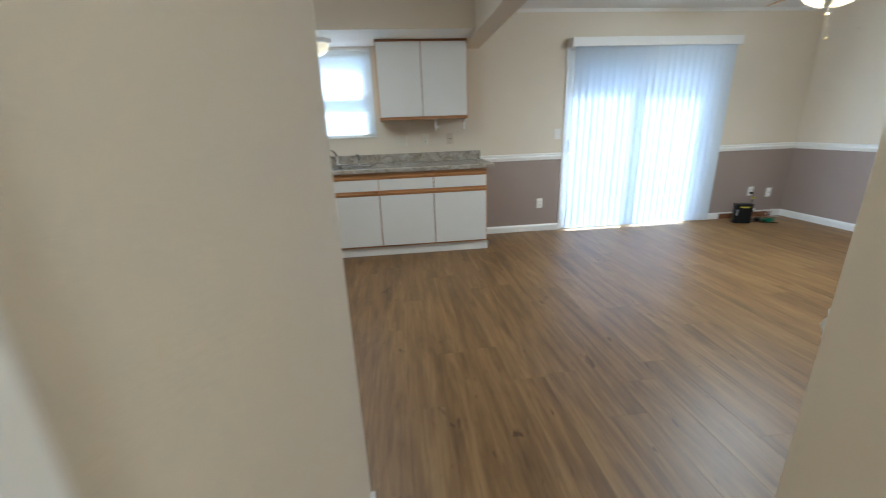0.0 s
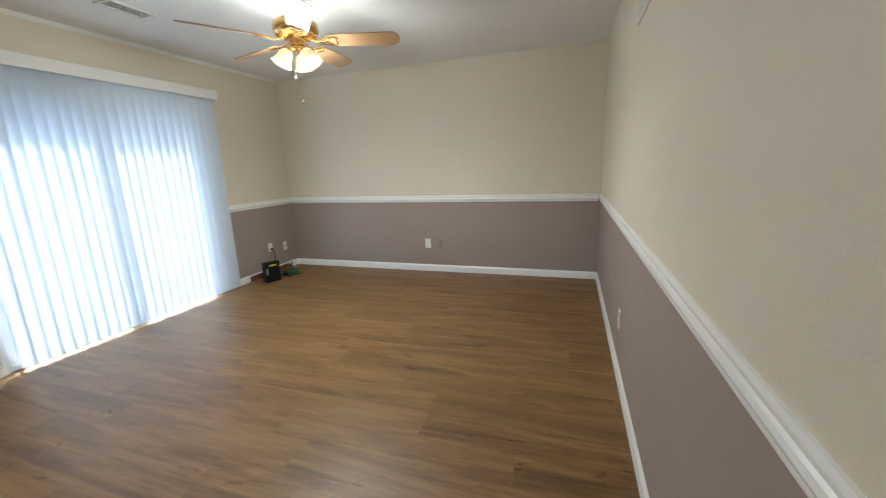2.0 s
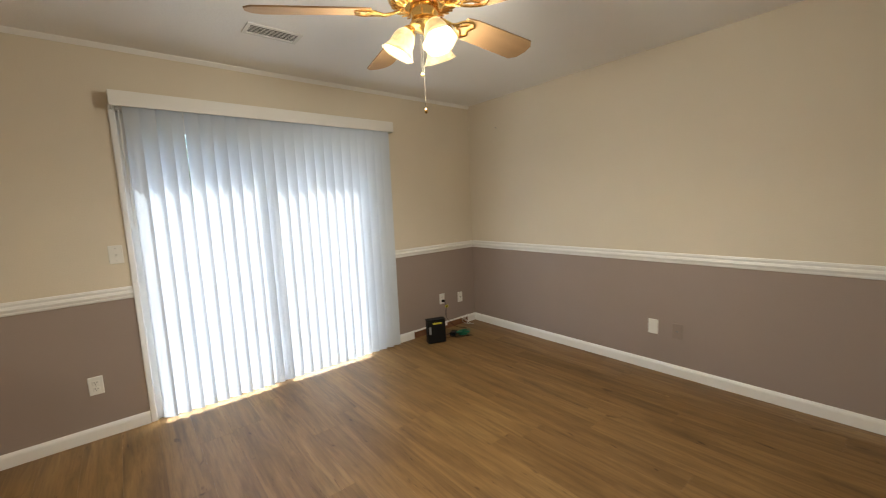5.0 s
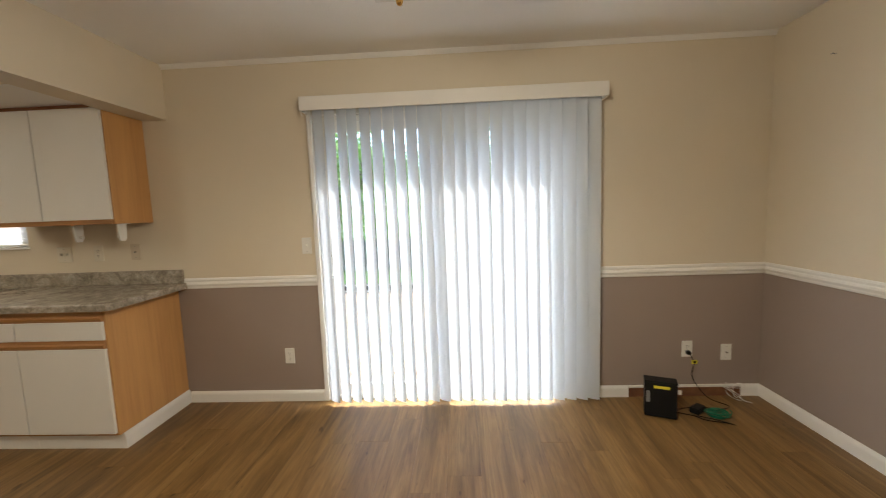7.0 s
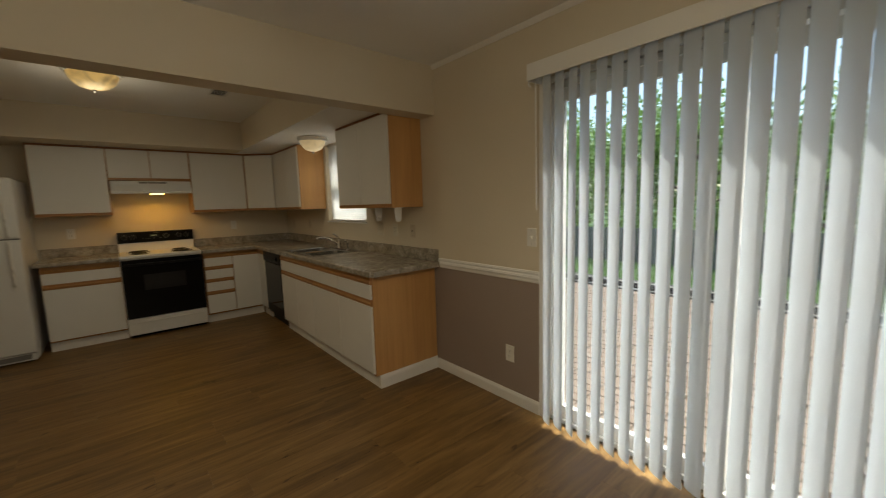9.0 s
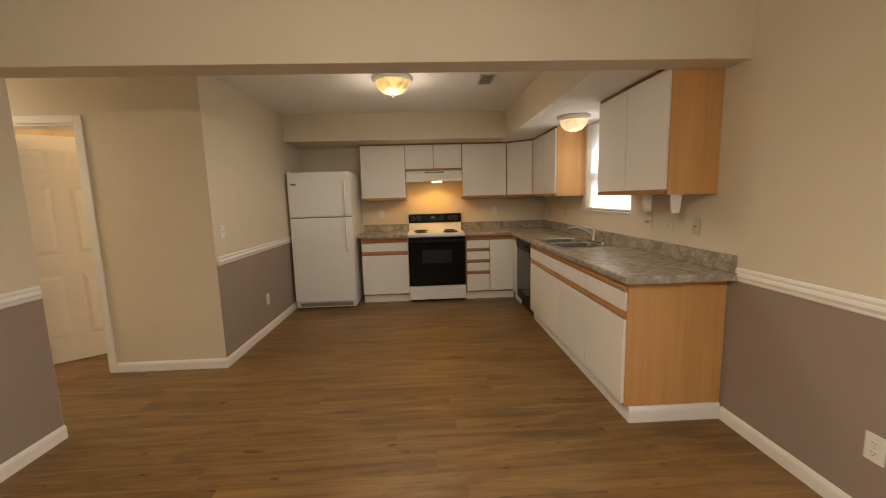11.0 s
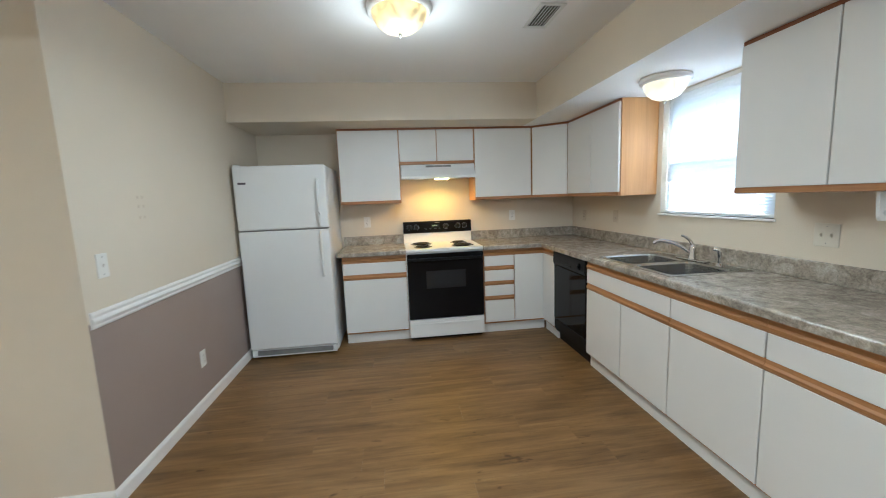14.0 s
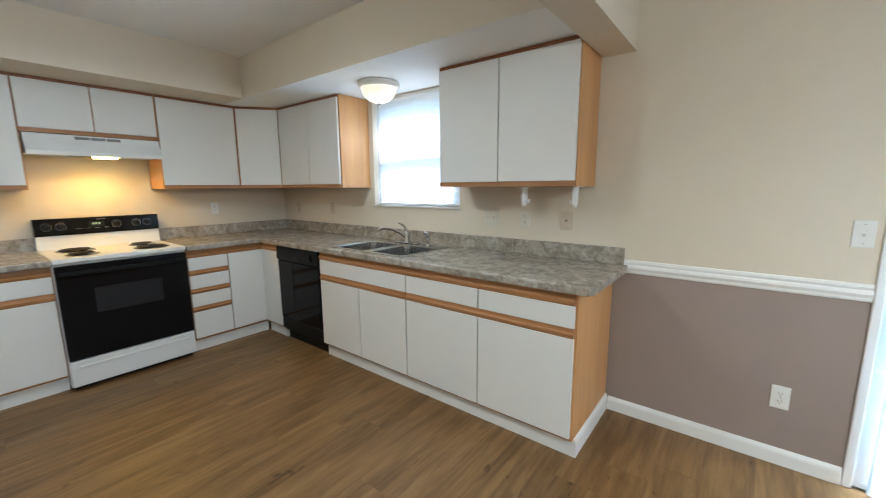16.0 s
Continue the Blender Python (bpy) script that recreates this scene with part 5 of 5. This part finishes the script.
for i in range(7 * 14 + 1):
    a = 2 * math.pi * i / 14
    k = i / (7 * 14)
    rr = 0.050 + 0.012 * math.sin(5.3 * a / 7 + 1) + rnd.uniform(-0.002, 0.002)
    coil_pts.append((4.845 + rr * 1.2 * math.cos(a) + 0.012 * math.sin(0.9 * a), 4.715 + rr * 0.85 * math.sin(a) + 0.010 * math.cos(0.7 * a), 0.006 + 0.034 * k + 0.004 * math.sin(2 * a)))
tagged(link_mesh("coiled_cable", tube(bmesh.new(), coil_pts, 0.0034, 6), GREEN, None, True), "green network cable coiled loosely on the floor", "cable")
white_pts = []
for i in range(34):
    a = 2 * math.pi * i / 13
    white_pts.append((5.09 + 0.055 * math.cos(a) + 0.035 * math.sin(0.37 * a + 1), 4.935 + 0.03 * math.sin(a * 1.3), 0.008 + 0.048 * (1 + math.sin(a * 0.77 + 0.5))))
tagged(link_mesh("white_cable", tube(bmesh.new(), [(5.066, 4.985, 0.10), (5.06, 4.97, 0.07)] + white_pts + [(5.14, 4.90, 0.005), (5.17, 4.88, 0.005)], 0.0022, 6), PLATE, None, True), "tangled white telephone cable lying by the wall", "cable")


# ---- outside ----
bm = bmesh.new()
box(bm, -60, 60, YN + 0.16, 90, -0.40, -0.16)
structure("ground", bm, GRASS_SOIL, "green lawn reaching the far trees")
bm = bmesh.new()
box(bm, -3.5, 8.5, YN + 0.16, 9.2, -0.16, -0.115)
patio = structure("patio_bed", bm, SAND, "sandy bed under the clay pavers")


def pavers():
    """Clay pavers in running rows, joined, on the sandy bed."""
    rnd = random.Random(3)
    vs, fs = [], []
    w, l, g = 0.10, 0.20, 0.006
    row = 0
    y = YN + 0.17
    while y < 9.15:
        x = -3.4 + (0.1 if row % 2 else 0.0)
        while x < 8.4:
            z = -0.085 + rnd.uniform(-0.003, 0.003)
            b = len(vs)
            x0, x1, y0, y1 = x + g / 2, x + l - g / 2, y + g / 2, y + w - g / 2
            vs += [(x0, y0, -0.114), (x1, y0, -0.114), (x1, y1, -0.114), (x0, y1, -0.114)]
            vs += [(x0 + 0.003, y0 + 0.003, z), (x1 - 0.003, y0 + 0.003, z), (x1 - 0.003, y1 - 0.003, z), (x0 + 0.003, y1 - 0.003, z)]
            fs += [(b + 4, b + 5, b + 6, b + 7)] + [(b + i, b + (i + 1) % 4, b + 4 + (i + 1) % 4, b + 4 + i) for i in range(4)]
            x += l
        y += w
        row += 1
    me = bpy.data.meshes.new("pavers")
    me.from_pydata(vs, [], fs)
    me.materials.append(PAVER)
    return tagged(new("pavers", me), "pinkish tan clay patio pavers in rows", "paving", kind="stuff")


pavers()


def edging():
    root = thing("garden_edging", pose(2.5, 9.3, -0.16), "low dark timber edging between patio and lawn", "edging")
    for k, z in enumerate((0.0, 0.11)):
        for i in range(6):
            part("cap_strip", one_box(-6 + 2 * i + 0.004, -4 + 2 * i - 0.004, -0.068, -0.060, z + 0.085, z + 0.1), TRIM, root, "pale worn strip on the timber")
            part("timber", one_box(-6 + 2 * i + 0.004, -4 + 2 * i - 0.004, -0.06, 0.06, z, z + 0.105, 0.008), EDGING, root)


edging()


def fence():
    root = thing("fence", pose(0, 12.4, -0.16), "low dark weathered board fence behind the lawn", "fence")
    me = None
    for i in range(150):
        x = -11 + 0.155 * i
        if me is None:
            ob = part("board", prism(bmesh.new(), [(-0.07, 0), (0.07, 0), (0.07, 0.80), (0.05, 0.83), (-0.05, 0.83), (-0.07, 0.80)], "y", -0.01, 0.01), FENCE_WOOD, root)
            me = ob.data
        else:
            ob = new("board", me)
            ob.parent = root
        ob.location = (x, 0, 0)
    for z in (0.15, 0.62):
        part("fence_rail", one_box(-11.1, 12.3, 0.01, 0.05, z, z + 0.09), FENCE_WOOD, root)


fence()


def tree(x, y, h, spread, seed, leaves=6500, low=0.12):
    rnd = random.Random(seed)
    root = thing("tree", pose(x, y, -0.18), "leafy green garden tree behind the lawn", "tree")
    bm = bmesh.new()
    tips = []
    tube(bm, curve_points([(0, 0, 0), (0.05, 0.03, h * 0.25), (-0.04, 0.06, h * 0.5), (0.05, 0, h * 0.8)], 4), [0.16 - 0.010 * k for k in range(13)], 8)
    for i in range(14):
        a = rnd.uniform(0, 2 * math.pi)
        z0 = h * rnd.uniform(low, 0.75)
        r = spread * rnd.uniform(0.55, 1.0) * (1.1 - abs(z0 / h - 0.5))
        tip = (r * math.cos(a), r * math.sin(a), z0 + h * rnd.uniform(0.05, 0.28))
        tube(bm, curve_points([(0, 0, z0), (tip[0] * 0.5, tip[1] * 0.5, (z0 + tip[2]) / 2 + 0.1), tip], 3), [0.05, 0.045, 0.04, 0.03, 0.025, 0.018, 0.01], 6)
        tips.append(tip)
        tips.append((tip[0] * 0.55, tip[1] * 0.55, (z0 + tip[2]) / 2 + 0.2))
    tips.append((0, 0, h * 0.92))
    part("trunk", bm, BARK, root, "", True)
    vs, fs = [], []
    for i in range(leaves):
        t = tips[rnd.randrange(len(tips))]
        s = spread * 0.30
        c = Vector((rnd.gauss(t[0], s), rnd.gauss(t[1], s), rnd.gauss(t[2], s * 0.8)))
        u = Vector((rnd.gauss(0, 1), rnd.gauss(0, 1), rnd.gauss(0, 1))).normalized()
        v = u.orthogonal().normalized()
        l = rnd.uniform(0.05, 0.10)
        b = len(vs)
        vs += [c - u * l, c + v * l * 0.5, c + u * l, c - v * l * 0.5]
        fs.append((b, b + 1, b + 2, b + 3))
    me = bpy.data.meshes.new("crown")
    me.from_pydata([tuple(p) for p in vs], [], fs)
    me.materials.append(LEAF)
    crown = new("crown", me)
    crown.parent = root


TREES = [(-8.6, 14.6, 4.6, 1.9), (-6.0, 15.8, 5.2, 2.1), (-3.9, 14.2, 4.0, 1.7), (-1.6, 15.4, 4.3, 1.8), (0.5, 14.4, 3.5, 1.6), (2.6, 15.5, 3.8, 1.7), (4.8, 14.7, 3.5, 1.6), (7.0, 16.0, 4.2, 1.8), (-11.5, 15.5, 5.8, 2.2), (9.6, 15.0, 4.0, 1.7)]
for i, (x, y, h, s) in enumerate(TREES):
    tree(x, y, h, s, 20 + i)


def shrubs():
    rnd = random.Random(9)
    for k in range(9):
        x = -10 + 2.3 * k + rnd.uniform(-0.4, 0.4)
        y = 13.3 + rnd.uniform(-0.3, 0.3)
        root = thing("shrub", pose(x, y, -0.17), "rounded green shrub in front of the fence", "shrub", "shrubs along the fence")
        bm = bmesh.new()
        for i in range(5):
            a = rnd.uniform(0, 6.28)
            tube(bm, [(0, 0, 0), (0.2 * math.cos(a), 0.2 * math.sin(a), 0.4), (0.35 * math.cos(a), 0.35 * math.sin(a), 0.8)], [0.02, 0.014, 0.006], 5)
        part("stems", bm, BARK, root)
        vs, fs = [], []
        for i in range(1500):
            u = Vector((rnd.gauss(0, 1), rnd.gauss(0, 1), rnd.gauss(0, 1))).normalized()
            c = Vector((u.x * 0.75, u.y * 0.6, 0.62 + u.z * 0.55)) * rnd.uniform(0.75, 1.08)
            w = Vector((rnd.gauss(0, 1), rnd.gauss(0, 1), rnd.gauss(0, 1))).normalized()
            q = w.orthogonal().normalized()
            l = rnd.uniform(0.03, 0.06)
            b = len(vs)
            vs += [c - w * l, c + q * l * 0.55, c + w * l, c - q * l * 0.55]
            fs.append((b, b + 1, b + 2, b + 3))
        me = bpy.data.meshes.new("foliage")
        me.from_pydata([tuple(p) for p in vs], [], fs)
        me.materials.append(LEAF)
        ob = new("foliage", me)
        ob.parent = root


shrubs()


def grass():
    rnd = random.Random(17)
    vs, fs = [], []
    for i in range(22000):
        x, y = rnd.uniform(-7, 8), 9.4 + 2.9 * rnd.random()
        a, h = rnd.uniform(0, 3.14), rnd.uniform(0.03, 0.075)
        dx, dy = 0.006 * math.cos(a), 0.006 * math.sin(a)
        b = len(vs)
        vs += [(x - dx, y - dy, -0.16), (x + dx, y + dy, -0.16), (x + rnd.uniform(-0.02, 0.02), y + rnd.uniform(-0.02, 0.02), -0.16 + h)]
        fs.append((b, b + 1, b + 2))
    me = bpy.data.meshes.new("grass")
    me.from_pydata(vs, [], fs)
    me.materials.append(GRASS_BLADE)
    tagged(new("grass", me), "short green lawn grass", "grass", kind="stuff")


grass()


# ---- floor planks ----
def floor_planks():
    floor = thing("floor", pose(0, 0, 0), "brown wood-look vinyl plank floor", "floor", kind="structure")
    rnd = random.Random(2)
    pw, pl, gap = 0.181, 1.22, 0.0002
    meshes = {}

    def plank(x0, x1, y0, y1):
        key = (round(x1 - x0, 3), round(y1 - y0, 3))
        if key not in meshes:
            w, l = key[0] / 2 - gap, key[1] / 2 - gap
            bm = bmesh.new()
            c = 0.0005
            lo = [bm.verts.new(p) for p in ((-w, -l, -0.008), (w, -l, -0.008), (w, l, -0.008), (-w, l, -0.008))]
            md = [bm.verts.new(p) for p in ((-w, -l, -c * 0.7), (w, -l, -c * 0.7), (w, l, -c * 0.7), (-w, l, -c * 0.7))]
            hi = [bm.verts.new(p) for p in ((-w + c, -l + c, 0), (w - c, -l + c, 0), (w - c, l - c, 0), (-w + c, l - c, 0))]
            bm.faces.new(hi)
            for a, b in ((lo, md), (md, hi)):
                for i in range(4):
                    bm.faces.new((a[i], a[(i + 1) % 4], b[(i + 1) % 4], b[i]))
            me = bpy.data.meshes.new("plank")
            bm.to_mesh(me)
            bm.free()
            me.materials.append(PLANK)
            meshes[key] = me
        ob = new("plank", meshes[key])
        ob.parent = floor
        ob.location = ((x0 + x1) / 2, (y0 + y1) / 2, 0)

    cols = int((XE + 2.48) / pw) + 1
    for c in range(cols):
        x0 = -2.48 + c * pw
        x1 = min(x0 + pw, XE)
        if x1 - x0 < 0.02:
            continue
        ylo = HALL_END if x0 < XH + 0.1 else YS - 0.1
        shift = [0.0, 0.5, 0.25, 0.8, 0.1, 0.6, 0.35][(c * 3) % 7] * pl + rnd.choice((0, 0.1, 0.2))
        y = ylo - shift
        while y < YN + 0.02:
            a, b = max(y, ylo), min(y + pl, YN + 0.02)
            if b - a > 0.03:
                plank(x0, x1, a, b)
            y += pl


floor_planks()
